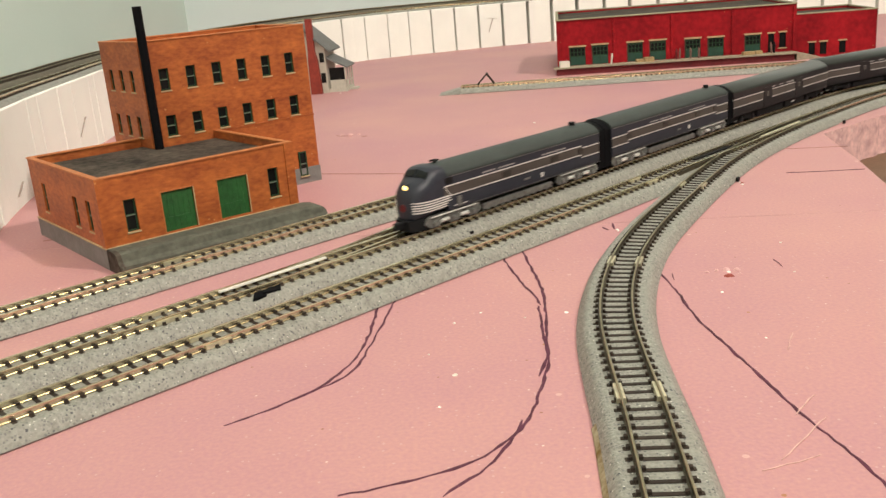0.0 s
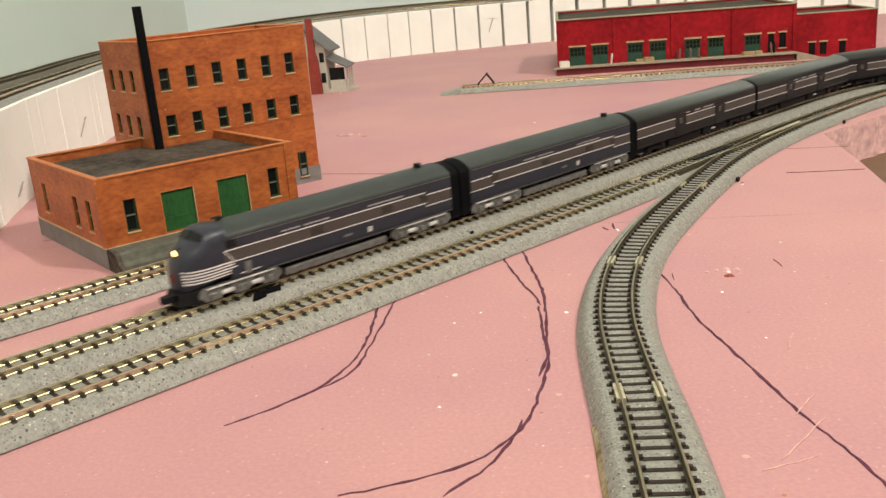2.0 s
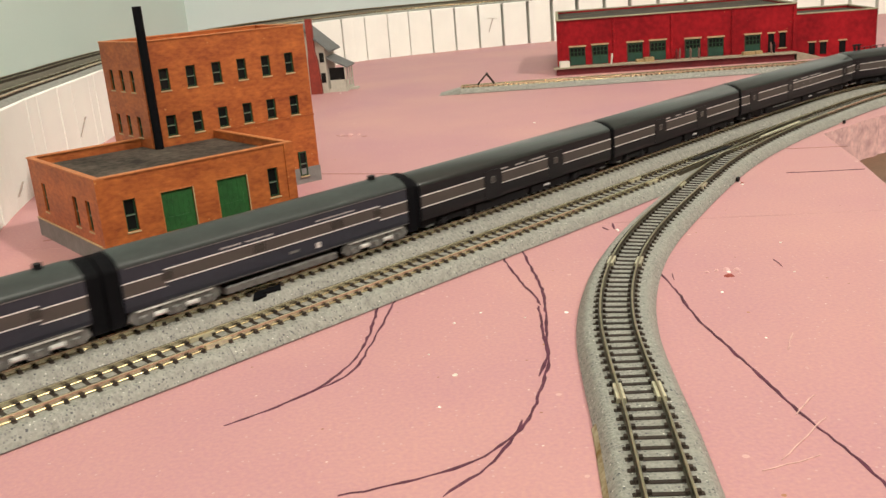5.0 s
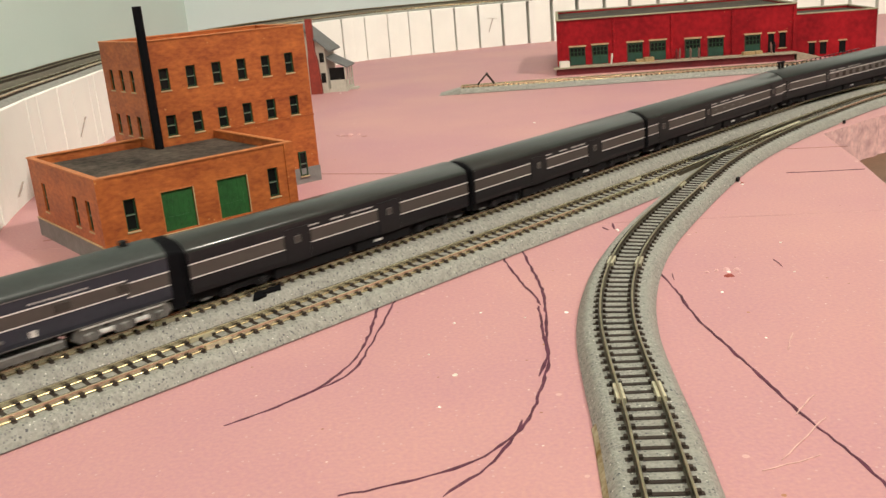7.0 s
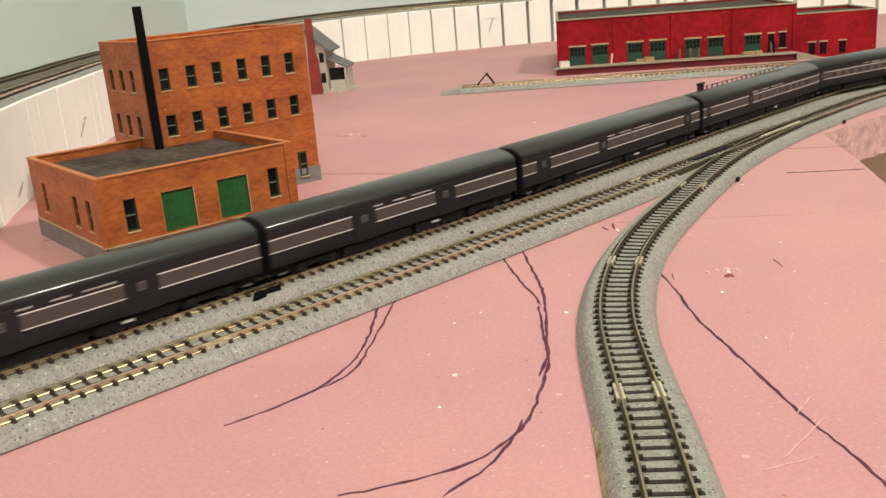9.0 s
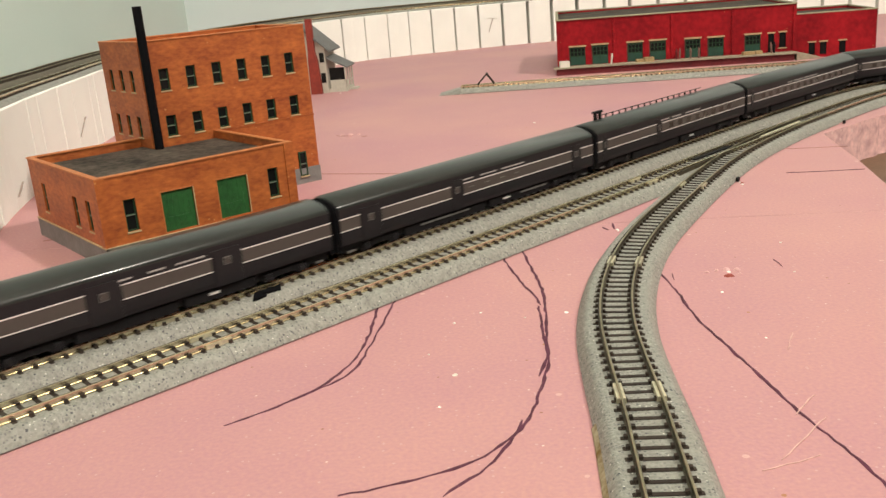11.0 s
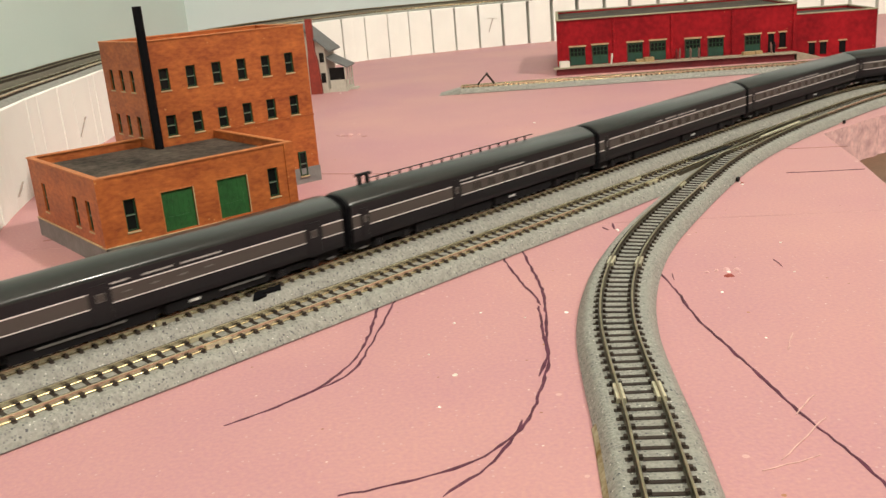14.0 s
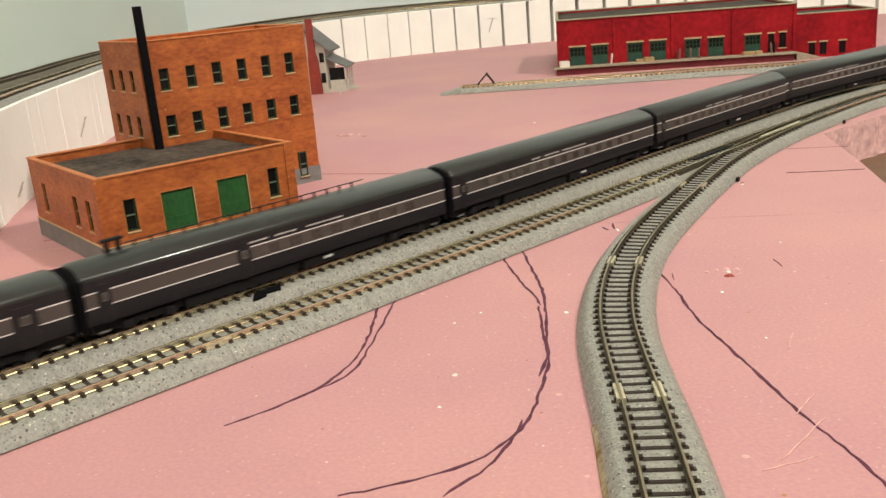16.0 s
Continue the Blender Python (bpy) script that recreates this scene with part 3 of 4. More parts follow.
def riser_wall():
    root = thing("foam_riser", Matrix(), "white slotted foam riser wall carrying the raised track", "foam riser", kind="structure")
    s, k = 140.0, 0
    rng = random.Random(8)
    slots = [1196.0, 1233.5, 1269.1, 1301.7, 1336.5, 1372.5, 1409.4, 1446.1, 1485.3, 1521.9, 1561.1, 1602.9, 1642.0, 1685.4]
    while slots[-1] < RISER.length - 90:
        slots.append(slots[-1] + 42.0)
    spans = []
    while s < 1120:
        w = rng.uniform(9, 24)
        spans.append((s, s + w - 0.25, rng.uniform(-0.5, 0.5)))
        s += w
    spans.append((s, slots[0] - 2.0, 0.0))
    for k, (p, q) in enumerate(zip(slots, slots[1:])):
        g = 0.7 + min(2.1, max(0, k - 2) * 0.3)
        spans.append((p + g, q - g, rng.uniform(-0.5, 0.5)))
    for p, q, bulge in spans:
        rings = []
        for t in (p, (p + q) / 2, q):
            h = riser_top(t)
            rings.append([wxy(*RISER.side(t, a), z) for a, z in ((-bulge, 0), (-bulge, h - 0.8), (0.8 - bulge, h), (2.4, h), (4.4, h - 2.1), (56, h - 2.1), (56, 0))])
        part("riser_block", Mesh().loft(rings), WALL_FOAM, root)
    back = sweep(RISER, 140, RISER.length - 40, [(24, 0), (44, 0), (44, 46), (24, 46)], wxy, step=20)
    part("riser_core", back, WALL_FOAM, root)


def riser_mark(s, ds, z0, z1, seed):
    rng = random.Random(seed)
    rings = []
    for k in range(5):
        t = k / 4
        q = s + ds * t + rng.uniform(-0.6, 0.6)
        z = z0 + (z1 - z0) * t
        rings.append([wxy(*RISER.side(q + a, o), z) for a, o in ((-0.35, -1.3), (0.35, -1.3), (0.35, 1.5), (-0.35, 1.5))])
    tagged(new("pen_mark", Mesh().loft(rings).data("pen_mark", GREY_PEN)), "faint pen stroke on the white foam riser", "pen mark", "riser pen marks")


for off, up, rail_mat, lab in ((13, -2.0, RAIL, "raised model track on top of the white foam riser"), (34, 2.2, RAIL_DULL, "rear raised model track, dull, beside the room wall")):
    UPPER = Path([tuple(RISER.side(s, off)) for s in range(0, int(RISER.length), 25)])
    track(UPPER, 140, UPPER.length - 30, lab, conv=wxy, lift=lambda s: riser_top(s) + up, rail=rail_mat, bed_mat=BED_BROWN if up > 0 else BALLAST, ties=(140, 141), bed=[(a, z if z > 0.5 else z - 6.0) for a, z in BED] if up > 0 else BED)
riser_wall()
for s0, ds, za, zb, sd in ((334, 16, 7, 13, 1), (506, 24, 15, 27, 2), (1424, 7, 22, 42, 3), (1424, 14, 43, 41, 4)):
    riser_mark(s0, ds, za, zb, sd)


# ---- buildings ----
def wall_panel(x0, x1, z0, z1, holes, t, y0=0.0):
    """A wall in the xz plane, outer face at y0, t thick, with openings (x0, x1, z0, z1) right through; mm."""
    m = Mesh()
    xs = sorted({x0, x1, *[h[0] for h in holes], *[h[1] for h in holes]})
    zs = sorted({z0, z1, *[h[2] for h in holes], *[h[3] for h in holes]})

    def solid(i, j):
        if i < 0 or j < 0 or i >= len(xs) - 1 or j >= len(zs) - 1:
            return False
        cx, cz = (xs[i] + xs[i + 1]) / 2, (zs[j] + zs[j + 1]) / 2
        return not any(h[0] < cx < h[1] and h[2] < cz < h[3] for h in holes)
    P = lambda x, y, z: (x * MM, y * MM, z * MM)
    for i in range(len(xs) - 1):
        for j in range(len(zs) - 1):
            if not solid(i, j):
                continue
            a, b, c, d = xs[i], xs[i + 1], zs[j], zs[j + 1]
            m.face([P(a, y0, c), P(b, y0, c), P(b, y0, d), P(a, y0, d)])
            m.face([P(a, y0 + t, c), P(a, y0 + t, d), P(b, y0 + t, d), P(b, y0 + t, c)])
            for di, dj, q in ((-1, 0, [(a, c), (a, d)]), (1, 0, [(b, c), (b, d)]), (0, -1, [(a, c), (b, c)]), (0, 1, [(a, d), (b, d)])):
                if not solid(i + di, j + dj):
                    (px, pz), (qx, qz) = q
                    m.face([P(px, y0, pz), P(qx, y0, qz), P(qx, y0 + t, qz), P(px, y0 + t, pz)])
    return m


def sash_window(parent, x0, x1, z0, z1, m, frame_mat, sill_mat, glass_at=1.1):
    w = part("window", mmbox(x0, x1, glass_at + 0.35, glass_at + 0.6, z0, z1), GLASS, parent, "small dark window", m=m)
    fr = Mesh()
    f = 0.7
    for a, b, c, d in ((x0, x0 + f, z0, z1), (x1 - f, x1, z0, z1), (x0 + f, x1 - f, z0, z0 + f), (x0 + f, x1 - f, z1 - f, z1), (x0 + f, x1 - f, (z0 + z1) / 2 - 0.35, (z0 + z1) / 2 + 0.35)):
        fr.box(a * MM, b * MM, (glass_at - 0.2) * MM, (glass_at + 0.33) * MM, c * MM, d * MM)
    part("window_frame", fr, frame_mat, w)
    part("sash_bar", mmbox(x0 + f, x1 - f, glass_at - 0.3, glass_at - 0.21, (z0 + z1) / 2 - 0.3, (z0 + z1) / 2 + 0.05), SASH, w)
    if sill_mat:
        part("window_sill", mmbox(x0 - 0.3, x1 + 0.45, -0.45, 0.6, z0 - 0.7, z0 - 0.02, 0.1), sill_mat, w, "tan painted sill")


def turned(x, y, deg):
    return pose(x * MM, y * MM, 0, 0, 0, deg)


def brick_mill():
    root = thing("brick_mill", pose(-0.1424, 0.3806, 0, 0, 0, 38.083), "orange brick model mill with low wing, tall block and black stack", "model building")
    # low wing
    w, d, h = 94.0, 95.0, 39.0
    win = [(10.3, 15.7, 14.2, 28.4), (80.0, 85.4, 15.0, 28.8)]
    doors = [(27.2, 42.2, 10.2, 28.2), (54.0, 69.0, 10.4, 28.5)]
    side_win = [(95 - 79.2, 95 - 73.6, 14.6, 28.5), (95 - 34.6, 95 - 29.0, 14.3, 28.0), (95 - 17.4, 95 - 11.8, 14.6, 28.3)]
    part("wall", wall_panel(0, w, 9.4, h, win + doors, 2.0), BRICK, root, "orange brick front wall")
    ms = turned(0, d, -90)
    part("wall", wall_panel(0, d - 2.0, 9.4, h, side_win, 2.0), BRICK, root, "orange brick side wall", m=ms)
    part("wall", wall_panel(2.0, 57.3, 9.4, h, [], 2.0), BRICK, root, m=turned(0, d - 2.0, 0))
    part("wall", wall_panel(2.0, 76.7, 9.4, h, [], 2.0), BRICK, root, m=turned(w, 0, 90))
    for x0, x1, z0, z1 in win:
        sash_window(root, x0, x1, z0, z1, None, DGREEN, TRIM)
    for x0, x1, z0, z1 in side_win:
        sash_window(root, x0, x1, z0, z1, ms, DGREEN, TRIM)
    for x0, x1, z0, z1 in doors:
        dr = part("loading_door", mmbox(x0, x1, 0.9, 1.6, z0, z1), GREEN, root, "green wooden loading door")
        for k in range(6):
            xx = x0 + (x1 - x0) * k / 6
            part("board", mmbox(xx + 0.02, xx + (x1 - x0) / 6 - 0.02, 0.66, 0.92, z0, z1, 0.035), GREEN, dr)
        part("door_rail", mmbox(x0 + 0.2, x1 - 0.2, 0.5, 0.66, z0 + 5.4, z0 + 6.4), GREEN, dr)
        part("door_trim", mmbox(x0 - 0.45, x0, -0.2, 0.4, z0, z1), BRICK_EDGE, dr)
        part("door_trim", mmbox(x1, x1 + 0.45, -0.2, 0.4, z0, z1), TRIM, dr)
        part("door_trim", mmbox(x0 - 0.5, x1 + 0.5, -0.25, 0.4, z1, z1 + 0.5), BRICK_EDGE, dr)
    part("foundation", mmbox(-0.5, w + 0.4, -0.5, d + 0.3, 0, 9.0, 0.2), STONE, root, "grey stone foundation")
    part("water_table", mmbox(-0.8, w + 0.7, -0.8, d + 0.5, 9.0, 9.5, 0.1), TRIM, root, "tan ledge over the foundation")
    part("roof", mmbox(2.0, w - 2.0, 2.0, 76.6, 34.0, 35.2), TAR, root, "dark tar roof")
    part("roof", mmbox(2.0, 57.2, 76.6, d - 4.0, 34.0, 35.2), TAR, root, "dark tar roof")
    for a in ((-0.5, w + 0.5, -0.5, 2.4), (-0.5, 2.4, 2.4, d - 2.6), (w - 2.4, w + 0.5, 2.4, 76.5), (-0.5, 57.2, d - 2.6, d + 0.5)):
        part("coping", mmbox(*a, h, h + 0.7, 0.2), BRICK_EDGE, root, "pale orange coping")
    # corner piers
    for a in ((-0.5, 4.0, -0.5, 0.0), (w - 4.0, w + 0.5, -0.5, 0.0)):
        part("pier", mmbox(*a, 9.5, h), BRICK, root)
    part("pier", mmbox(-0.5, 0.0, 0.0, 4.0, 9.5, h), BRICK, root)
    # tall block
    ox, oy, tw_, td, th_ = 57.4, 76.8, 96.9, 53.8, 89.0
    xs = [66.4 + 14.72 * k - ox for k in range(6)]
    up = [(x, x + 5.4, 63.8, 74.9) for x in xs]
    mid = [(x, x + 5.6, 40.2, 51.0) for x in xs]
    low = [(141.0 - ox, 146.0 - ox, 4.6, 18.6)]
    mf = turned(ox, oy, 0)
    part("wall", wall_panel(0, tw_, 9.0, th_, up + mid + [(low[0][0], low[0][1], 9.0, low[0][3])], 2.0), BRICK, root, "orange brick tall wall", m=mf)
    for o in up + mid:
        sash_window(root, *o, mf, DGREEN, TRIM)
    sash_window(root, *low[0], turned(ox, oy - 1.1, 0), DGREEN, TRIM, glass_at=0.3)
    msd = turned(ox, oy + td, -90)
    sx = [td - 45.4, td - 31.0, td - 16.6]
    sup, smid = [(x, x + 5.3, 63.8, 74.8) for x in sx], [(x, x + 5.3, 40.2, 51.0) for x in sx]
    part("wall", wall_panel(0, td - 2.0, 9.0, th_, sup + smid, 2.0), BRICK, root, "orange brick tall side wall", m=msd)
    for o in sup + smid:
        sash_window(root, *o, msd, DGREEN, TRIM)
    part("wall", wall_panel(2.0, tw_, 9.0, th_, [], 2.0), BRICK, root, m=turned(ox, oy + td - 2.0, 0))
    part("wall", wall_panel(2.0, td - 2.0, 9.0, th_, [], 2.0), BRICK, root, m=turned(ox + tw_, oy, 90))
    part("foundation", mmbox(w + 0.4, ox + tw_ + 0.5, oy - 0.5, oy + td + 0.4, 0, 9.0, 0.2), STONE, root, "grey stone foundation")
    part("foundation", mmbox(ox - 0.5, w + 0.4, d + 0.5, oy + td + 0.4, 0, 9.0, 0.2), STONE, root, "grey stone foundation")
    part("roof", mmbox(ox + 2, ox + tw_ - 2, oy + 2, oy + td - 2, 84.6, 85.6), BRICK_EDGE, root, "orange painted roof deck")
    for a in ((ox - 0.4, ox + tw_ + 0.4, oy - 0.4, oy + 2.3), (ox - 0.4, ox + 2.3, oy + 2.3, oy + td - 2.3), (ox + tw_ - 2.3, ox + tw_ + 0.4, oy + 2.3, oy + td - 2.3), (ox - 0.4, ox + tw_ + 0.4, oy + td - 2.3, oy + td + 0.4)):
        part("coping", mmbox(*a, th_, th_ + 0.6, 0.2), BRICK_EDGE, root, "pale orange coping")
    part("belt_course", mmbox(w + 0.5, ox + tw_ + 0.25, oy - 0.3, oy, 38.3, 39.2), BRICK, root)
    # stack
    part("smokestack", Mesh().tube((59.4 * MM, 73.9 * MM, 35.0 * MM), (59.4 * MM, 73.9 * MM, 106.5 * MM), 2.25 * MM, 14), DEEP_BLACK, root, "tall black smokestack", smooth=True)
    # dock
    dock = Mesh()
    rng = random.Random(3)
    rings = []
    for k in range(27):
        x = 0.3 + k * 4.0
        e = 1.0 if x < 99 else max(0.55, 1.0 - (x - 99) * 0.06)
        wob = rng.uniform(-0.35, 0.35)
        prof = [(-0.6, 0), ((-14.6 + wob) * e, 0), ((-14.2 + wob) * e, 3.6), ((-12.4 + wob) * e, 5.2 + wob * 0.5), ((-11.2 + wob * 0.6) * e, 8.2 * e), (-9.6 * e, 9.0 * e), (-0.6, 9.3 * e)]
        rings.append([(x * MM, y * MM, z * MM) for y, z in prof])
    dock.loft(rings)
    part("loading_dock", dock, CONCRETE, root, "dark grey concrete loading dock", smooth=False)
    # The left end gets a darker plate than the rest of the dock.
    part("dock_end", Mesh().loft([[(x * MM, (y * 1.01) * MM, z * 1.005 * MM) for y, z in ((-0.7, 0), (-14.6, 0), (-14.2, 3.6), (-12.4, 5.2), (-11.2, 8.2), (-9.6, 9.0), (-0.7, 9.2))] for x in (-0.5, 0.25, 1.6)]), TAR, root, "dark dock end")


def red_warehouse():
    root = thing("red_warehouse", pose(0.1357, 0.9834, 0, 0, 0, -7.873), "long red brick model warehouse with green doors and dock", "model building")
    w, d, h = 240.0, 190.0, 54.6
    doors = [(13, 29.2, 8.2, 26.8), (36.3, 52.5, 8.2, 27.6), (72.3, 87.8, 8.2, 27.5), (95.1, 111.2, 8.2, 27.8), (130.6, 146, 8.2, 27.1), (153.5, 169, 8.2, 26.8), (190, 205.4, 8.2, 27)]
    small = [(212.8, 218.8, 8.2, 26.8), (223.6, 230.3, 12.4, 27.3)]
    part("wall", wall_panel(0, w, 0, h, doors + small, 2.2), RED, root, "red brick front wall")
    for x0, x1, z0, z1 in doors:
        dr = part("loading_door", mmbox(x0, x1, 1.0, 1.6, z0, z1), DGREEN, root, "dark green loading door with panes")
        part("door_leaf", mmbox(x0 + 0.5, (x0 + x1) / 2 - 0.2, 0.6, 1.0, z0, z0 + 8.5), TEAL, dr)
        part("door_leaf", mmbox((x0 + x1) / 2 + 0.2, x1 - 0.5, 0.6, 1.0, z0, z0 + 8.5), TEAL, dr)
        for a in range(4):
            for b in range(2):
                xx, zz = x0 + 1.2 + a * (x1 - x0 - 1.4) / 4, z0 + 9.6 + b * 4.1
                part("pane", mmbox(xx, xx + 2.7, 0.75, 1.0, zz, zz + 3.3), GLASS, dr)
        part("lintel", mmbox(x0 - 1.0, x1 + 1.0, -0.6, 0.3, z1, z1 + 1.6), TRIM, dr, "tan lintel")
        part("door_trim", mmbox(x0 - 1.0, x0, -0.4, 0.4, z0, z1), RED_DARK, dr)
    for x0, x1, z0, z1 in small:
        wd = part("window", mmbox(x0, x1, 1.2, 1.6, z0, z1), GLASS, root, "dark window with tan lintel")
        part("lintel", mmbox(x0 - 0.8, x1 + 0.8, -0.6, 0.3, z1, z1 + 1.5), TRIM, wd)
        part("sill", mmbox(x0 - 0.8, x1 + 0.8, -0.8, 0.3, z0 - 1.0, z0), TRIM, wd)
    for x in (0.0, 57.6, 116.0, 176.6, 236.4):
        part("pilaster", mmbox(x, x + 3.6, -1.2, 0.0, 8.2, h - 1.5, 0.2), RED, root)
    part("wall", wall_panel(0, d, 0, h, [], 2.2), RED, root, m=turned(0, d, -90) @ pose(0, 0, 0))
    part("wall", wall_panel(0, w, 0, h, [], 2.2), RED, root, m=turned(w, d, 180))
    part("wall", wall_panel(0, d, 0, h, [], 2.2), RED, root, m=turned(w, 0, 90))
    part("roof", mmbox(2.2, w - 2.2, 2.2, d - 2.2, 51.6, 52.6), TAR, root, "dark tar roof")
    for a in ((-0.4, w + 0.4, -1.4, 2.6), (-0.4, 2.6, 2.6, d - 2.6), (w - 2.6, w + 0.4, 2.6, d - 2.6), (-0.4, w + 0.4, d - 2.6, d + 0.4)):
        part("coping", mmbox(*a, h, h + 1.3, 0.2), PARAPET, root, "tan stone coping")
    # lower wing
    x0, x1, hw = w + 0.4, 318.0, 43.6
    wins = [(253, 259.2, 3.0, 15.0), (264, 270.4, 3.0, 15.0), (282.5, 289, 3.0, 15.0)]
    part("wall", wall_panel(x0, x1, 0, hw, wins, 2.0), RED, root, "red brick wing wall", m=turned(0, 1.5, 0))
    for a, b, c, e in wins:
        wd = part("window", mmbox(a, b, 2.4, 2.9, c, e), GLASS, root, "dark window with tan lintel")
        part("lintel", mmbox(a - 1, b + 1, 0.9, 1.9, e, e + 1.4), TRIM, wd)
    part("wall", wall_panel(0, 96, 0, hw, [], 2.0), RED, root, m=turned(x1, 1.5, 90))
    part("wall", wall_panel(x0, x1 - 2.0, 0, hw, [], 2.0), RED, root, m=turned(0, 95.5, 0))
    part("roof", mmbox(x0, x1 - 2, 3.5, 95.4, 40.2, 41.2), TAR, root, "dark tar roof")
    for a in ((x0, x1 + 0.4, 1.1, 3.9), (x1 - 2.4, x1 + 0.4, 3.9, 95), (x0, x1 + 0.4, 95, 98)):
        part("coping", mmbox(*a, hw, hw + 1.2, 0.2), PARAPET, root, "tan stone coping")
    part("loading_dock", mmbox(-4, 238, -15, -0.2, 6.6, 8.1, 0.15), DOCK_TAN, root, "pale tan plank dock")
    # Maroon brick whose colour also holds the shadow under the planks.
    part("dock_base", mmbox(-1.5, 236, -12.5, -0.3, 0, 6.6), RED_DARK, root, "maroon dock base, darkened for the shadow under the planks")
    ramp = Mesh()
    ramp.loft([[(238 * MM, y * MM, z * MM) for y, z in ((-15, 0), (-0.4, 0), (-0.4, 8.1), (-15, 8.1))], [(262 * MM, y * MM, z * MM) for y, z in ((-7, 0), (-0.4, 0), (-0.4, 1.5), (-7, 1.5))]])
    part("dock_ramp", ramp, DOCK_TAN, root)
    return root


def crate(x, y, w, d, h, material, label):
    root = tagged(new("crate", mmbox(-w / 2, w / 2, -d / 2, d / 2, 0, h, 0.3).data("crate", material)), label, "crate", "freight on the dock")
    root.matrix_basis = pose(0.1357, 0.9834, 0.00812, 0, 0, -7.873) @ pose(x * MM, y * MM, 0, 0, 0, 8)


def figure(x, y, material, lean=0.0):
    """A tiny standing statuette: one plain mesh."""
    m = Mesh()
    for z0, r0, z1, r1 in ((0, 1.0, 4.6, 0.9), (4.6, 0.9, 8, 1.3), (8, 1.3, 8.8, 0.5), (8.8, 0.7, 10.3, 0.8), (10.3, 0.8, 10.9, 0.3)):
        m.tube((lean * z0 * MM, 0, z0 * MM), (lean * z1 * MM, 0, z1 * MM), r0 * MM, 8, r2=r1 * MM)
    ob = tagged(new("dock_figurine", m.data("dock_figurine", material, True)), "tiny painted model figurine standing on the dock", "figurine", "dock figurines")
    ob.matrix_basis = pose(0.1357, 0.9834, 0.00812, 0, 0, -7.873) @ pose(x * MM, y * MM, 0)


def farmhouse():
    root = thing("farmhouse", pose(-0.1065, 0.986, 0, 0, 0, -7), "grey-roofed cream model house with red brick chimney and porch", "model building")
    # gable body: across -52..0, back 0..46
    g = Mesh()
    g.loft([[(x * MM, y * MM, z * MM) for x, z in ((-52, 0), (0, 0), (0, 47), (-26, 70), (-52, 47))] for y in (0, 46)])
    part("wall", g, SIDING, root, "cream clapboard walls")
    for k in range(1, 15):
        part("clapboard", mmbox(-50.0, 0.15, -0.25, 0.0, k * 3.0 - 0.25, k * 3.0 + 0.1), SIDING, root)
    for sx in (1, -1):
        r = Mesh()
        r.loft([[((-26 + sx * x) * MM, y * MM, z * MM) for x, z in ((0, 70.2), (32, 42.2), (32, 44), (0, 72.2))] for y in (-4, 50)])
        part("roof", r, SLATE, root, "grey shingle roof slope")
    ch = Mesh()
    ch.loft([[(x * MM, y * MM, z * MM) for x, y in ((-a, -5.5), (b, -5.5), (b, -0.3), (-a, -0.3))] for z, a, b in ((0, 17.6, -5.6), (34, 17.2, -7.4), (44, 16.4, -9.4), (77, 16.0, -9.6))])
    part("chimney", ch, HOUSE_RED, root, "red brick outside chimney")
    for (x, z) in ((-3.6, 37), (-3.6, 16)):
        part("window", mmbox(x - 2.4, x + 2.4, -0.5, -0.3, z - 5, z + 5), GLASS, root, "dark house window")
    # porch at the side
    pr = Mesh()
    pr.loft([[(x * MM, y * MM, z * MM) for x, z in ((0.2, 35), (21.5, 24.5), (21.5, 26), (0.2, 37.2))] for y in (2, 44)])
    part("porch_roof", pr, SLATE, root, "grey porch roof")
    part("porch_floor", mmbox(0.2, 19.5, 4, 42, 0, 3.2), SIDING, root)
    for y in (5, 17, 29, 41):
        part("porch_post", mmbox(17.8, 19.2, y - 0.7, y + 0.7, 3.2, 26.4), SIDING, root)
    part("porch_rail", mmbox(2.0, 19.0, 4.3, 5.1, 3.3, 12.6), SIDING, root, "cream boarded porch rail")
    # A dark sheet stands in for the shade behind the porch rail.
    part("porch_shade", mmbox(1.0, 17.4, 8.0, 9.0, 3.3, 25.0), GLASS, root, "dark sheet for the shade inside the porch")
    part("porch_lattice", mmbox(18.0, 18.6, 5.8, 16.2, 3.3, 11.5), SIDING, root)
    part("porch_rail", mmbox(18.1, 18.9, 17, 41, 9.8, 10.6), SIDING, root)
    part("door", mmbox(0.15, 0.5, 18, 25, 3.2, 18), GLASS, root)
    part("window", mmbox(0.15, 0.5, 30, 36, 8, 19), GLASS, root)
    part("porch_step", mmbox(19.5, 27, 20, 32, 0, 2.0), SIDING, root)


brick_mill()
red_warehouse()
farmhouse()
for x, y, mt, ln in ((55, -8, FIGURE_W, 0.1), (121, -7, RED_DARK, 0), (124, -6, FIGURE, 0.05), (143, -9, FIGURE, 0), (135, -7, FIGURE, 0), (215, -7, FIGURE, -0.1), (217.5, -6, BLACK, 0.05)):
    figure(x, y, mt, ln)
crate(7, -9, 10, 8, 6, FIGURE_W, "white block of freight on the dock edge")
crate(84, -8, 8, 6, 3, CRATE, "wooden crate on the warehouse dock")
crate(93, -8, 10, 6, 4.4, CRATE, "wooden crate on the warehouse dock")
crate(192, -8, 12, 6, 3.2, CRATE, "low wooden crate on the warehouse dock")
crate(202, -7, 7, 5, 3.2, CRATE, "pale freight bundle on the warehouse dock")


# ---- the passenger train ----
W2 = 9.4
STRIPE_LO, STRIPE_HI = 18.6, 23.4
EAVE = 27.2


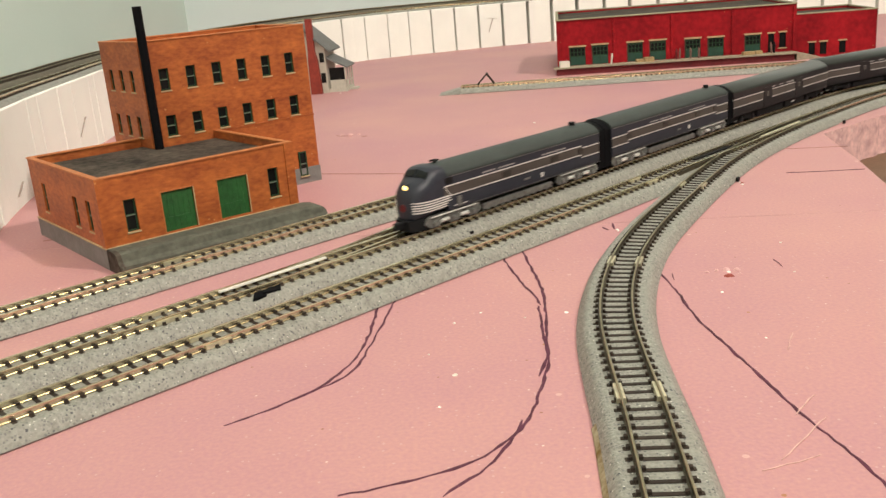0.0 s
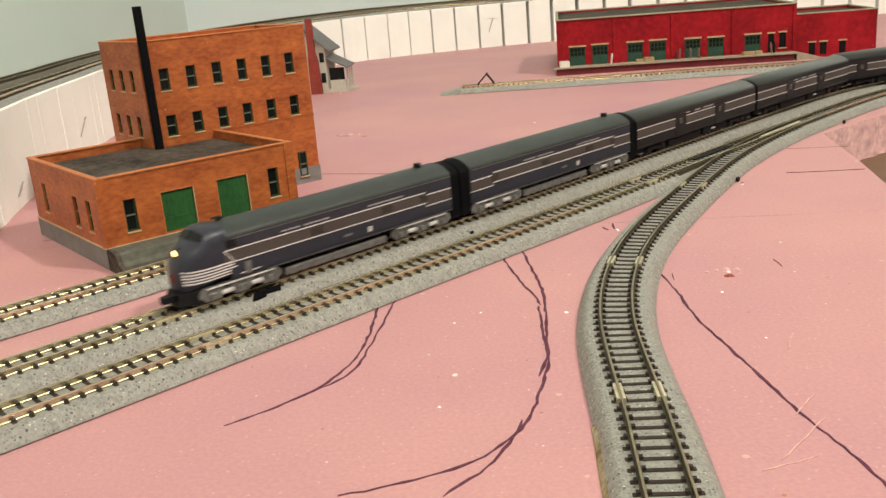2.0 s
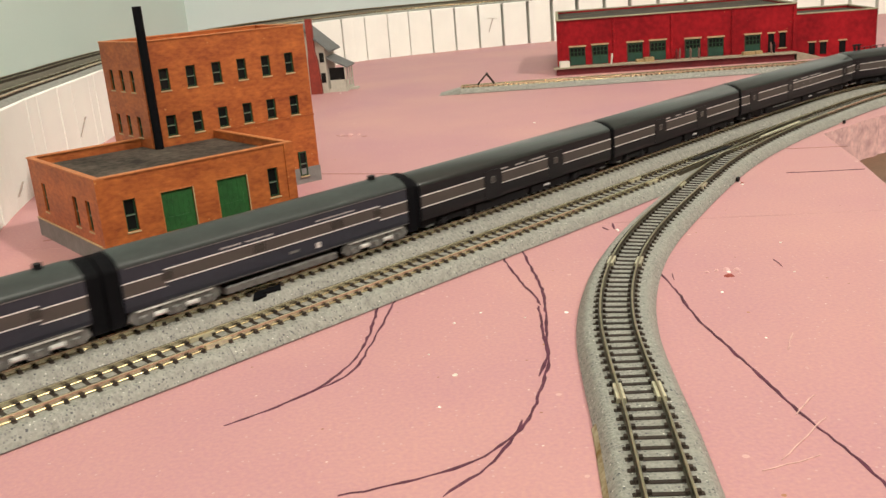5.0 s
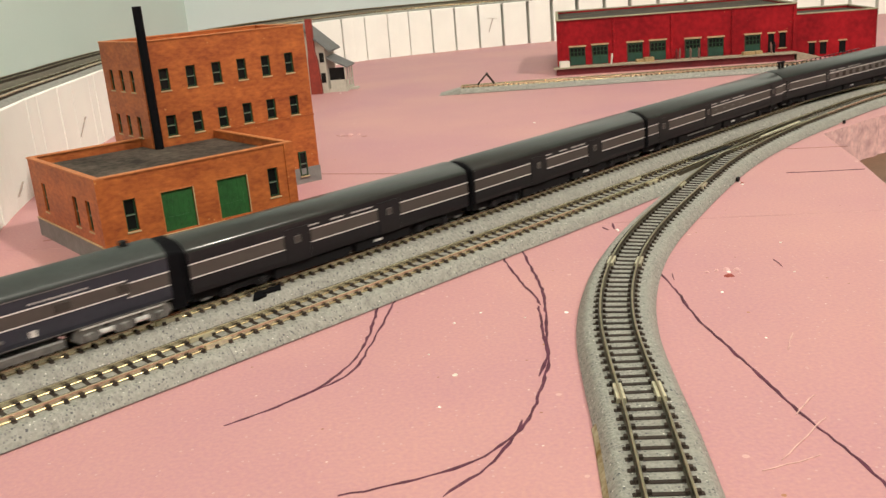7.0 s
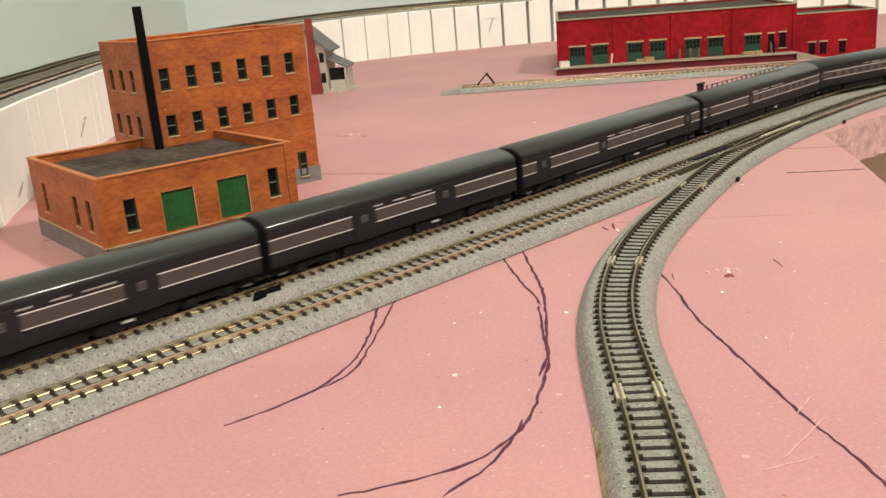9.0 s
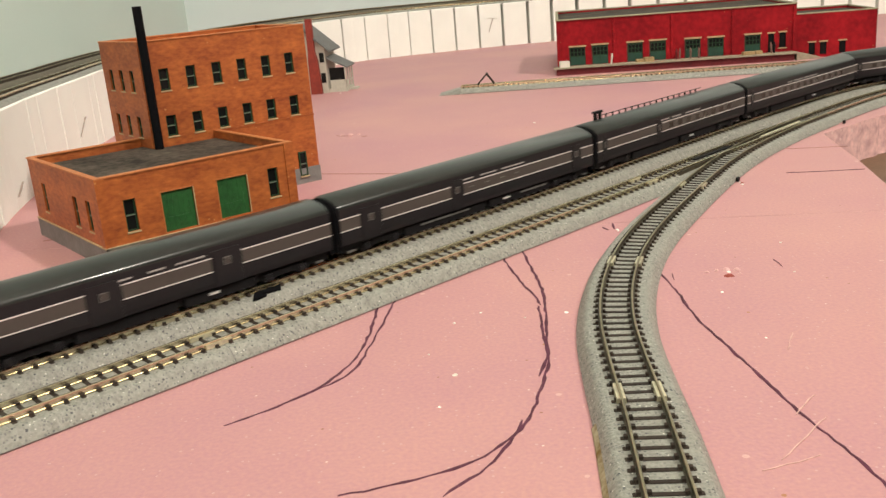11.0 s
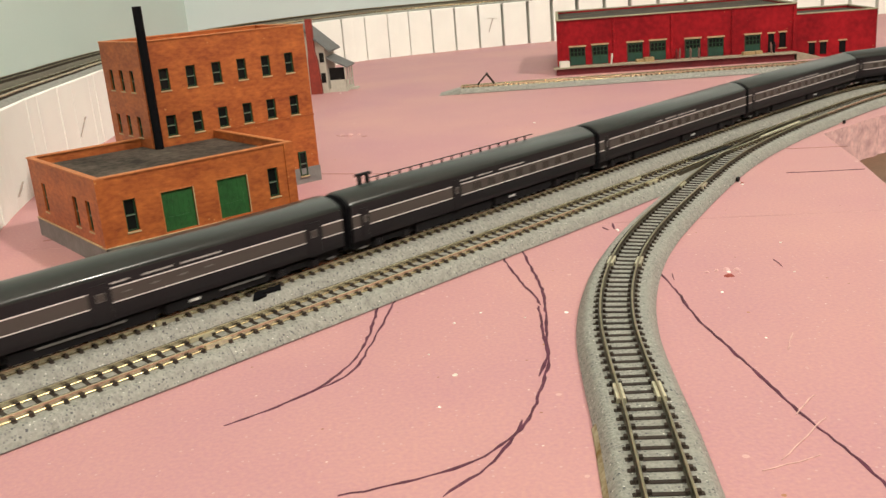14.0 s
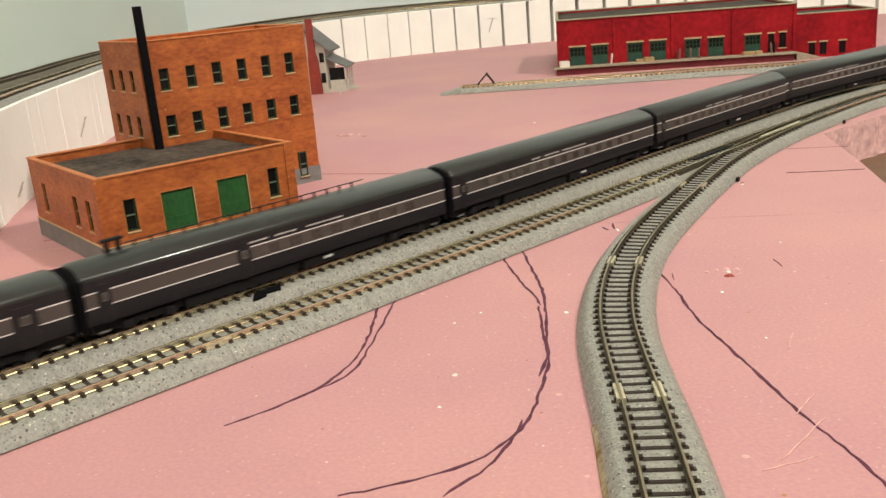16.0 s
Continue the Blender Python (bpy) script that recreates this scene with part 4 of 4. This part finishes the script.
def xloft(stations):
    """stations: (x mm, profile)"""
    return Mesh().loft([[(x * MM, a * MM, z * MM) for a, z in prof] for x, prof in stations])


def lower_body(x0, x1, z0, z1, w=W2):
    return xloft([(x, [(-w + 0.3, z0), (w - 0.3, z0), (w, z0 + 1.5), (w, z1), (-w, z1), (-w, z0 + 1.5)]) for x in (x0, x1)])


def roof_prof(z0, z1, w=W2):
    """Tight shoulders and a gently arched crown, from one eave over to the other."""
    r, turn = 2.2, radians(50)
    big = (9.4 - r * (1 - math.cos(turn))) / math.cos(turn)
    half = [(9.4 - r + r * math.cos(turn * k / 6), r * math.sin(turn * k / 6)) for k in range(6)]
    base = r * math.sin(turn) - big * math.sin(turn)
    half += [(big * math.cos(t), base + big * math.sin(t)) for t in (turn + (math.pi / 2 - turn) * k / 5 for k in range(5))]
    high = base + big
    pts = half + [(0.0, high)] + [(-a, z) for a, z in reversed(half)]
    return [(a * w / 9.4, z0 + z * (z1 - z0) / high) for a, z in pts]


def side_bands(root, breaks, z_lo, z_hi, y=W2):
    """Lighter band between two white stripes on both sides; the runs are given in mm."""
    for sy in (-1, 1):
        for a, b in breaks:
            lo, hi = sorted((sy * y, sy * (y + 0.12)))
            part("side_band", mmbox(a, b, lo, hi, z_lo, z_hi), BAND_GREY, root, "lighter grey side band")
            lo, hi = sorted((sy * y, sy * (y + 0.2)))
            for z in (z_lo, z_hi):
                part("stripe", mmbox(a, b, lo, hi, z - 0.17, z + 0.17), WHITE, root, "thin white stripe")


def wheelset(parent, x, r):
    w = Mesh()
    for y in (-4.6, 4.6):
        w.tube((x * MM, (y - 0.9) * MM, (7.0 + r) * MM), (x * MM, (y + 0.9) * MM, (7.0 + r) * MM), r * MM, 14)
    w.tube((x * MM, -6.5 * MM, (7.0 + r) * MM), (x * MM, 6.5 * MM, (7.0 + r) * MM), 0.7 * MM, 6)
    part("wheelset", w, BLACK, parent)


def outline_plate(pts, y0, y1):
    """An upright plate cut to an outline (along, up), between two places across; mm."""
    return Mesh().loft([[(x * MM, y * MM, z * MM) for x, z in pts] for y in (y0, y1)])


def engine_truck(root, x, gap):
    t = part("truck", mmbox(x - gap - 4, x + gap + 4, -4.0, 4.0, 9.0, 12.6, 0.3), BLACK, root, "silver six-wheel truck")
    half = gap + 5.0
    for sy in (-1, 1):
        y0, y1 = sorted((sy * 7.6, sy * 8.7))
        pts = [(-half, 10.2), (-half + 1.2, 9.4), (-gap - 2.6, 8.4), (-gap + 2.6, 8.4), (-gap + 4.4, 9.3), (-3.8, 9.3), (-2.6, 8.4), (2.6, 8.4), (3.8, 9.3), (gap - 4.4, 9.3),
               (gap - 2.6, 8.4), (gap + 2.6, 8.4), (half - 1.2, 9.4), (half, 10.2), (half - 0.6, 12.4), (half - 2.4, 13.4), (-half + 2.4, 13.4), (-half + 0.6, 12.4)]
        f = part("side_frame", outline_plate([(x + a, z) for a, z in pts], y0, y1), TRUCK_SILVER, t, "silver cast truck side frame")
        y2, y3 = sorted((sy * 8.6, sy * 9.35))
        for k in (-1, 0, 1):
            part("axle_box", mmbox(x + k * gap - 1.5, x + k * gap + 1.5, y2, y3, 8.6, 11.2, 0.35), TRUCK_SILVER, t)
            part("axle_cap", Mesh().tube(((x + k * gap) * MM, sy * 9.3 * MM, 9.9 * MM), ((x + k * gap) * MM, sy * 9.6 * MM, 9.9 * MM), 0.85 * MM, 10), FRAME_GREY, t, smooth=True)
        # Brighter silver bars carry the frame's highlights; black discs stand for shaded holes.
        for k in (-0.5, 0.5):
            a, b = x + k * gap - 2.2, x + k * gap + 2.2
            part("spring", Mesh().tube((a * MM, sy * 8.9 * MM, 10.4 * MM), (b * MM, sy * 8.9 * MM, 10.4 * MM), 0.8 * MM, 8), SILVER, t, "leaf spring, its highlight painted in bright silver", smooth=True)
            part("hole_shade", Mesh().tube(((a + b) / 2 * MM, sy * 8.6 * MM, 12.2 * MM), ((a + b) / 2 * MM, sy * 8.8 * MM, 12.2 * MM), 0.8 * MM, 8), BLACK, t)
        part("equalizer", mmbox(x - half + 3, x + half - 3, y2, sorted((y2, y3))[0] + 0.55, 12.7, 13.2, 0.1), SILVER, t)
    for k in (-1, 0, 1):
        wheelset(t, x + k * gap, 3.0)


def truck(root, x, axles, gap):
    t = part("truck", mmbox(x - gap * (axles - 1) / 2 - 3, x + gap * (axles - 1) / 2 + 3, -4.0, 4.0, 9.0, 11.2, 0.3), BLACK, root, "dark passenger car truck")
    half = gap * (axles - 1) / 2 + 2.6
    for sy in (-1, 1):
        y0, y1 = sorted((sy * 7.0, sy * 7.6))
        pts = [(-half, 9.2), (-half + 1.0, 8.3), (-half + 4.4, 8.3), (-half + 6.0, 9.4), (half - 6.0, 9.4), (half - 4.4, 8.3), (half - 1.0, 8.3), (half, 9.2), (half - 0.8, 11.6), (-half + 0.8, 11.6)]
        part("side_frame", outline_plate([(x + a, z) for a, z in pts], y0, y1), BLACK, t)
        y0, y1 = sorted((sy * 7.5, sy * 8.1))
        for k in range(axles):
            xx = x + (k - (axles - 1) / 2) * gap
            part("axle_box", mmbox(xx - 1.3, xx + 1.3, y0, y1, 8.6, 11.2, 0.4), DARK_GREY, t)
    for k in range(axles):
        wheelset(t, x + (k - (axles - 1) / 2) * gap, 3.0)


def lettering(root, x, z, runs, y=W2, h=0.7):
    for sy in (-1, 1):
        for a, b in runs:
            lo, hi = sorted((sy * y, sy * (y + 0.1)))
            part("lettering_bar", mmbox(x + a, x + b, lo, hi, z, z + h), LETTER, root, "pale unreadable lettering")


def locomotive(name, cab, label):
    """Origin on the track centre at mid length, front towards -x."""
    root = thing(name, Matrix(), label, "model locomotive", "passenger train")
    L = 61.6
    top = 33.2
    x0 = -L + (14.3 if cab else 0.0)
    part("body", lower_body(x0, L, 13.7, 28.4), ENGINE_GREY, root, "dark grey body side")
    part("roof", xloft([(x, roof_prof(28.4, top)) for x in (x0, L)]), ROOF_MATT, root, "dark green-grey rounded roof", smooth=True)
    if cab:
        side_bands(root, [(x0 - 2, L - 15)], 20.0, 24.4)
        side_bands(root, [(L - 15, L - 0.3)], 18.7, 23.3)
    else:
        side_bands(root, [(-L + 15, L - 15)], 20.0, 24.4)
        side_bands(root, [(-L + 0.3, -L + 15), (L - 15, L - 0.3)], 18.7, 23.3)
    for sy in (-1, 1):
        lo, hi = sorted((sy * W2, sy * (W2 + 0.15)))
        # This pale strip stands in for the highlight on the roof shoulder.
        part("roof_edge_highlight", mmbox(x0 + 2, L, lo, hi, 28.0, 28.25), FRAME_GREY, root, "pale strip for the highlight along the roof edge")
        lo, hi = sorted((sy * (W2 + 0.05), sy * (W2 + 0.3)))
        for x, wide in ((L - 16, 1.9), (L - 36, 2.8), (-9.5, 2.9)) if cab else ((L - 16, 1.9), (L - 36, 2.8), (-9.5, 2.4), (-L + 16, 1.9)):
            part("porthole", mmbox(x - wide, x + wide, lo, hi, 20.9, 23.6, 0.2), DIM_WINDOW, root, "dark side window")
        part("plate", mmbox(14.6, 16.8, lo, hi, 15.6, 17.6), SILVER, root, "pale plate")
        part("emblem_plate", mmbox(2.6, 6.8, lo, hi, 16.4, 17.3, 0.2), FRAME_GREY, root, "pale oval side emblem")
        part("skirt_line", mmbox(x0 + 14, L - 0.5, lo, hi, 13.75, 13.95), FRAME_GREY, root, "grey line along the lower edge of the body")
    lettering(root, 0, 25.4, [(-25 + 1.7 * k, -25 + 1.7 * k + 1.1) for k in range(13) if k != 5] + [(16 + 1.7 * k, 17.1 + 1.7 * k) for k in range(11)], h=0.55)
    for x in (-43.5 if cab else -44, 44):
        engine_truck(root, x, 12.0)
    part("fuel_tank", mmbox(-24.5, 25, -8.2, 8.2, 8.7, 11.4, 0.5), FRAME_GREY, root, "grey fuel tank skirt")
    part("underframe", mmbox(x0, L - 1, -6.8, 6.8, 12.4, 13.9), BLACK, root)
    if cab:
        horn = part("horn", mmbox(x0 + 2.2, x0 + 3.4, -0.6, 0.6, top - 0.5, top + 1.0), BLACK, root, "small black roof horn")
        part("trumpet", Mesh().tube(((x0 + 0.8) * MM, 0.9 * MM, (top + 1.0) * MM), ((x0 + 4.6) * MM, 0.9 * MM, (top + 1.0) * MM), 0.4 * MM, 8), BLACK, horn)
        part("trumpet", Mesh().tube(((x0 + 1.6) * MM, -0.7 * MM, (top + 1.0) * MM), ((x0 + 4.6) * MM, -0.7 * MM, (top + 1.0) * MM), 0.4 * MM, 8), BLACK, horn)
    part("exhaust_stack", Mesh().tube((52 * MM, 0, (top - 0.5) * MM), (52 * MM, 0, (top + 1.6) * MM), 1.6 * MM, 10), BLACK, root)
    part("diaphragm", xloft([(x, [(-8.8, 9.6), (8.8, 9.6)] + roof_prof(27.5, 32.9, 8.9)) for x in (L, L + 5.3)]), DEEP_BLACK, root, "black end diaphragm")
    part("coupler", mmbox(L + 1.0, L + 3.6, -1.2, 1.2, 10.0, 12.0), BLACK, root)
    if not cab:
        part("diaphragm", xloft([(x, [(-8.8, 9.6), (8.8, 9.6)] + roof_prof(27.5, 32.9, 8.9)) for x in (-L - 5.3, -L)]), DEEP_BLACK, root, "black end diaphragm")
    else:
        # rounded nose, cab with windscreen
        N = 18

        def ring(x, w, z0, z1, sq):
            out = []
            for k in range(N):
                t = 2 * math.pi * (k + 0.5) / N
                c, s_ = math.cos(t), math.sin(t)
                zz = (z0 + z1) / 2 + (z1 - z0) / 2 * math.copysign(abs(s_) ** sq, s_)
                out.append((x * MM, w * math.copysign(abs(c) ** sq, c) * MM, zz * MM))
            return out
        shape = [(-0.2, W2, 13.4, 33.2, 0.50), (5.0, W2, 13.2, 33.2, 0.50), (6.4, W2, 13.0, 32.8, 0.53), (8.0, W2 - 0.1, 12.6, 31.4, 0.56), (9.6, W2 - 0.3, 12.2, 29.4, 0.6), (12.0, W2 - 0.9, 11.4, 28.2, 0.66),
                 (14.2, W2 - 1.9, 10.9, 26.8, 0.71), (15.8, W2 - 3.2, 10.8, 24.6, 0.77), (16.8, W2 - 4.8, 11.0, 22.2, 0.84), (17.4, W2 - 7.0, 12.6, 19.2, 0.95)]

        def nose_half(back, z):
            """Half width of the nose at a height, so far before the cab."""
            out = []
            for o, w, z0, z1, sq in shape:
                v = min(1.0, abs(z - (z0 + z1) / 2) / ((z1 - z0) / 2)) ** (1 / sq)
                out.append(w * math.sqrt(1 - v * v) ** sq)
            return float(np.interp(back, [p[0] for p in shape], out))
        cab_body = Mesh().loft([ring(x0 - o, w, z0, z1, sq) for o, w, z0, z1, sq in shape])
        part("nose", cab_body, ENGINE_GREY, root, "dark grey rounded streamlined nose", smooth=True)
        for sy in (-1, 1):
            wsn = Mesh()
            a = [(x0 - 7.2, sy * 0.5, 32.0), (x0 - 7.3, sy * 6.3, 31.1), (x0 - 9.1, sy * 6.6, 29.1), (x0 - 9.5, sy * 0.5, 29.4)]
            wsn.loft([[(p[0] * MM, p[1] * MM, p[2] * MM) for p in a], [((p[0] - 0.35) * MM, p[1] * MM, (p[2] + 0.35) * MM) for p in a]])
            part("windscreen", wsn, GLASS, root, "dark split windscreen")
            lo, hi = sorted((sy * (W2 - 0.3), sy * (W2 + 0.15)))
            part("cab_window", mmbox(x0 - 0.8, x0 + 3.4, lo, hi, 25.2, 27.9, 0.1), GLASS, root, "dark cab side window")
            # lightning-like stripes round the nose
            for k in range(5):
                z = 16.0 + k * 1.05
                pts = []
                for j in range(16):
                    back = -0.5 - (4 - k) * 0.9 + j * (17.2 + (4 - k) * 0.9) / 15
                    pts.append((x0 - back, sy * (nose_half(max(back, 0), z) + 0.04), z - 0.02 * back))
                st = Mesh().loft([[(x * MM, y * MM, (zz - 0.24) * MM), (x * MM, (y + sy * 0.2) * MM, (zz - 0.24) * MM), (x * MM, (y + sy * 0.2) * MM, (zz + 0.24) * MM), (x * MM, y * MM, (zz + 0.24) * MM)] for x, y, zz in pts])
                part("nose_stripe", st, WHITE, root, "thin white nose stripe")
            lo, hi = sy * W2, sy * (W2 + 0.2)
            part("nose_stripe", Mesh().loft([[(xa * MM, y * MM, za * MM) for xa, za in ((x0 - 2.2, 24.57), (x0 - 1.8, 24.57), (x0 + 2.2, 19.83), (x0 + 1.8, 19.83))] for y in (lo, hi)]), WHITE, root)
            part("nose_stripe", mmbox(x0 + 3.4, x0 + 11.5, min(lo, hi), max(lo, hi), 15.05, 15.35), WHITE, root)
            part("ladder", mmbox(x0 + 5.4, x0 + 8.0, min(sy * W2, sy * (W2 + 0.35)), max(sy * W2, sy * (W2 + 0.35)), 14.4, 18.8), FRAME_GREY, root, "grey cab steps")
        hl = Mesh().tube(((x0 - 11.0) * MM, 0, 26.5 * MM), ((x0 - 15.2) * MM, 0, 25.7 * MM), 1.45 * MM, 14)
        lamp = part("headlight", hl, DARK_GREY, root, "round nose headlight", smooth=True)
        part("lens", Mesh().tube(((x0 - 15.2) * MM, 0, 25.7 * MM), ((x0 - 15.6) * MM, 0, 25.62 * MM), 1.2 * MM, 14), LAMP_GLOW, lamp, "glowing yellow lens")
        part("emblem", Mesh().tube(((x0 - 16.8) * MM, 0, 17.6 * MM), ((x0 - 17.8) * MM, 0, 17.6 * MM), 1.7 * MM, 14), RED_DARK, root, "dark red oval nose emblem")
        pilot = Mesh().loft([[(x * MM, y * MM, z * MM) for y, z in ((-w, z0), (w, z0), (w * 0.95, z1), (-w * 0.95, z1))] for x, w, z0, z1 in ((x0 - 3, 8.6, 10.6, 14), (x0 - 8.0, 8.4, 8.2, 13.4), (x0 - 13, 7.4, 7.9, 13), (x0 - 18.5, 4.2, 7.9, 12.4))])
        part("pilot", pilot, BLACK, root, "black pilot under the nose")
        part("coupler", mmbox(x0 - 23, x0 - 17.5, -1.3, 1.3, 9.6, 12.2, 0.3), BLACK, root, "black front coupler")
    return root


def passenger_car(name, L2, doors, label, letters, windows, antenna=False, skirt=False):
    root = thing(name, Matrix(), label, "model passenger car", "passenger train")
    top = 32.0
    part("body", lower_body(-L2, L2, 12.9, EAVE), DARK_GREY, root, "dark grey body side")
    part("roof", xloft([(-L2, roof_prof(EAVE, top - 0.8, W2 - 0.3)), (-L2 + 1.2, roof_prof(EAVE, top)), (L2 - 1.2, roof_prof(EAVE, top)), (L2, roof_prof(EAVE, top - 0.8, W2 - 0.3))]), ROOF_GREY, root, "dark green-grey rounded roof", smooth=True)
    cuts, prev, runs = sorted(doors), -L2, []
    for x, w in cuts:
        runs.append((prev, x - w / 2 - 0.6))
        prev = x + w / 2 + 0.6
    runs.append((prev, L2))
    side_bands(root, runs, STRIPE_LO, STRIPE_HI)
    for x, w in cuts:
        for sy in (-1, 1):
            lo, hi = sorted((sy * W2, sy * (W2 + 0.22)))
            dr = part("side_door", mmbox(x - w / 2, x + w / 2, lo, hi, 12.8, 25.6, 0.1), DARK_GREY, root, "dark grey side door")
            lo, hi = sorted((sy * (W2 + 0.2), sy * (W2 + 0.32)))
            g = min(w, 6) * 0.2
            part("window_rim", mmbox(x - g - 0.22, x + g + 0.22, lo, hi, 19.9, 22.7), FRAME_GREY, dr, "pale door window rim")
            lo, hi = sorted((sy * (W2 + 0.3), sy * (W2 + 0.42)))
            part("door_window", mmbox(x - g, x + g, lo, hi, 20.15, 22.45), BAND_GREY, dr)
    for x, w in windows:
        for sy in (-1, 1):
            lo, hi = sorted((sy * (W2 + 0.05), sy * (W2 + 0.2)))
            if skirt:
                part("window", mmbox(x - w / 2, x + w / 2, lo, hi, 20.9, 21.4), FRAME_GREY, root, "narrow pale window slit")
            else:
                part("window", mmbox(x - w / 2, x + w / 2, lo, hi, 19.5, 22.4), CAR_WINDOW, root, "dim side window")
    lettering(root, 0, 24.6, [(a + k * 1.6, min(b, a + k * 1.6 + 1.25)) for a, b in letters for k in range(max(1, round((b - a) / 1.6)))], h=0.6)
    for x in (-L2 + 21, L2 - 21):
        truck(root, x, 2, 15.0)
    # Underframe and boxes are black and oversized to stand in for underfloor shade.
    part("underframe", mmbox(-L2 + 1, L2 - 1, -6.8, 6.8, 9.4, 12.4), BLACK, root)
    part("equipment_box", mmbox(-L2 + 34, 2, -8.0, 8.0, 8.4, 12.2, 0.3), BLACK, root, "black underfloor box, drawn long for the shade below the car")
    part("equipment_box", mmbox(5, L2 - 34, -8.0, 8.0, 8.6, 12.2, 0.3), BLACK, root, "black underfloor box, drawn long for the shade below the car")
    part("step_light", mmbox(14, 18, -8.5, -8.0, 10.4, 11.2), SILVER, root)
    for sx in (-1, 1):
        a, b = sorted((sx * L2, sx * (L2 + 1.7)))
        part("diaphragm", xloft([(x, [(-8.2, 10.6), (8.2, 10.6)] + roof_prof(27.0, 31.2, 8.4)) for x in (a, b)]), DEEP_BLACK, root, "black end diaphragm")
    part("coupler", mmbox(-L2 - 3, L2 + 3, -1.2, 1.2, 9.9, 11.6), BLACK, root)
    for sy in (-1, 1):
        if skirt:
            lo, hi = sorted((sy * 8.2, sy * 8.7))
            for a, b in ((-38, -9), (26, 44)):
                part("side_step", mmbox(a, b, lo, hi, 10.9, 11.5), FRAME_GREY, root, "long pale underfloor step")
        lo, hi = sorted((sy * 7.9, sy * 8.4))
        for x in (-L2 + 5, L2 - 6):
            part("corner_step", mmbox(x - 1.8, x + 1.8, lo, hi, 9.4, 10.0), FRAME_GREY, root, "small pale corner step")
    if antenna:
        for x in (-L2 + 14.5, -L2 + 18.5):
            part("antenna_post", mmbox(x - 0.7, x + 0.7, 1.0, 2.4, top - 0.6, top + 3.4), BLACK, root, "black antenna post")
        part("antenna_bar", mmbox(-L2 + 12.5, -L2 + 20.5, 0.8, 2.6, top + 3.4, top + 4.4, 0.3), BLACK, root)
        x = -L2 + 24
        while x < L2 - 34:
            part("antenna_stand", mmbox(x - 0.3, x + 0.3, 1.4, 2.0, top - 0.6, top + 1.7), BLACK, root)
            x += 6.2
        part("antenna_rail", mmbox(-L2 + 20, L2 - 34, 1.5, 1.9, top + 1.5, top + 1.85), DARK_GREY, root, "thin roof antenna rail")
    return root


SPEED = 53.3
HEAD = 378.6      # where the joint behind the first engine stands at the start


def motions():
    """The train runs to the lower end of the line at a steady pace."""
    order = []
    order.append((ENGINE_A, HEAD - 67.5, 44))
    order.append((ENGINE_B, HEAD + 67.0, 44))
    joint = HEAD + 134.0
    for car, pitch in CARS:
        order.append((car, joint + pitch / 2, pitch / 2 - 23))
        joint += pitch
    for ob, mid, half in order:
        rows = []
        for k in range(0, 33):
            t = k * 0.5
            c = U0 + mid - SPEED * t
            a, b = LINE_B.at(c - half), LINE_B.at(c + half)
            if c - half < 0:
                a = LINE_B.at(0) + LINE_B.way(0) * (c - half)
            if c + half < 0:
                b = LINE_B.at(0) + LINE_B.way(0) * (c + half)
            pa, pb = tw(a[0], a[1]), tw(b[0], b[1])
            rows.append((t, Matrix.Translation((pa + pb) / 2) @ Matrix.Rotation(math.atan2(pb[1] - pa[1], pb[0] - pa[0]), 4, "Z")))
        walk(ob, rows)


ENGINE_A = locomotive("cab_locomotive", True, "dark grey streamlined cab locomotive with white stripes and lit headlight")
ENGINE_B = locomotive("booster_locomotive", False, "dark grey cabless booster locomotive with white stripes")
CARS = []
for k in range(9):
    if k < 2:
        car = passenger_car("baggage_car", 67.2, [(-22.8, 11), (22.0, 11)], "dark grey baggage car with white stripes and wide doors", [(-17.2, -12.4), (-7, -0.5), (3, 14)], [])
        pitch = 138.5
    elif k == 2:
        car = passenger_car("mail_car", 80.6, [(-65, 10), (-16.3, 6.6), (67, 6.6)], "dark grey mail car with white stripes", [(-12.2, -5.2), (-1.4, 9.2), (12.6, 28)], [(-7.4, 3), (2.6, 3), (12.6, 3), (22.6, 3)], skirt=True)
        pitch = 166.0
    elif k == 3:
        car = passenger_car("lounge_car", 78.4, [(-72, 3.4), (-20.5, 4.4)], "dark grey lounge car with a roof antenna", [(-18, -10), (-7, 3), (7, 24)], [(-8 + 9.5 * j, 4.5) for j in range(8)], True)
        pitch = 161.5
    else:
        car = passenger_car("coach", 78.4, [(-72, 3.4)], "dark grey coach with white stripes and dim windows", [(-25, -18), (-15.7, -4), (-2, 18)], [(-58 + 9.5 * j, 4.5) for j in range(13)])
        pitch = 161.5
    CARS.append((car, pitch))

motions()
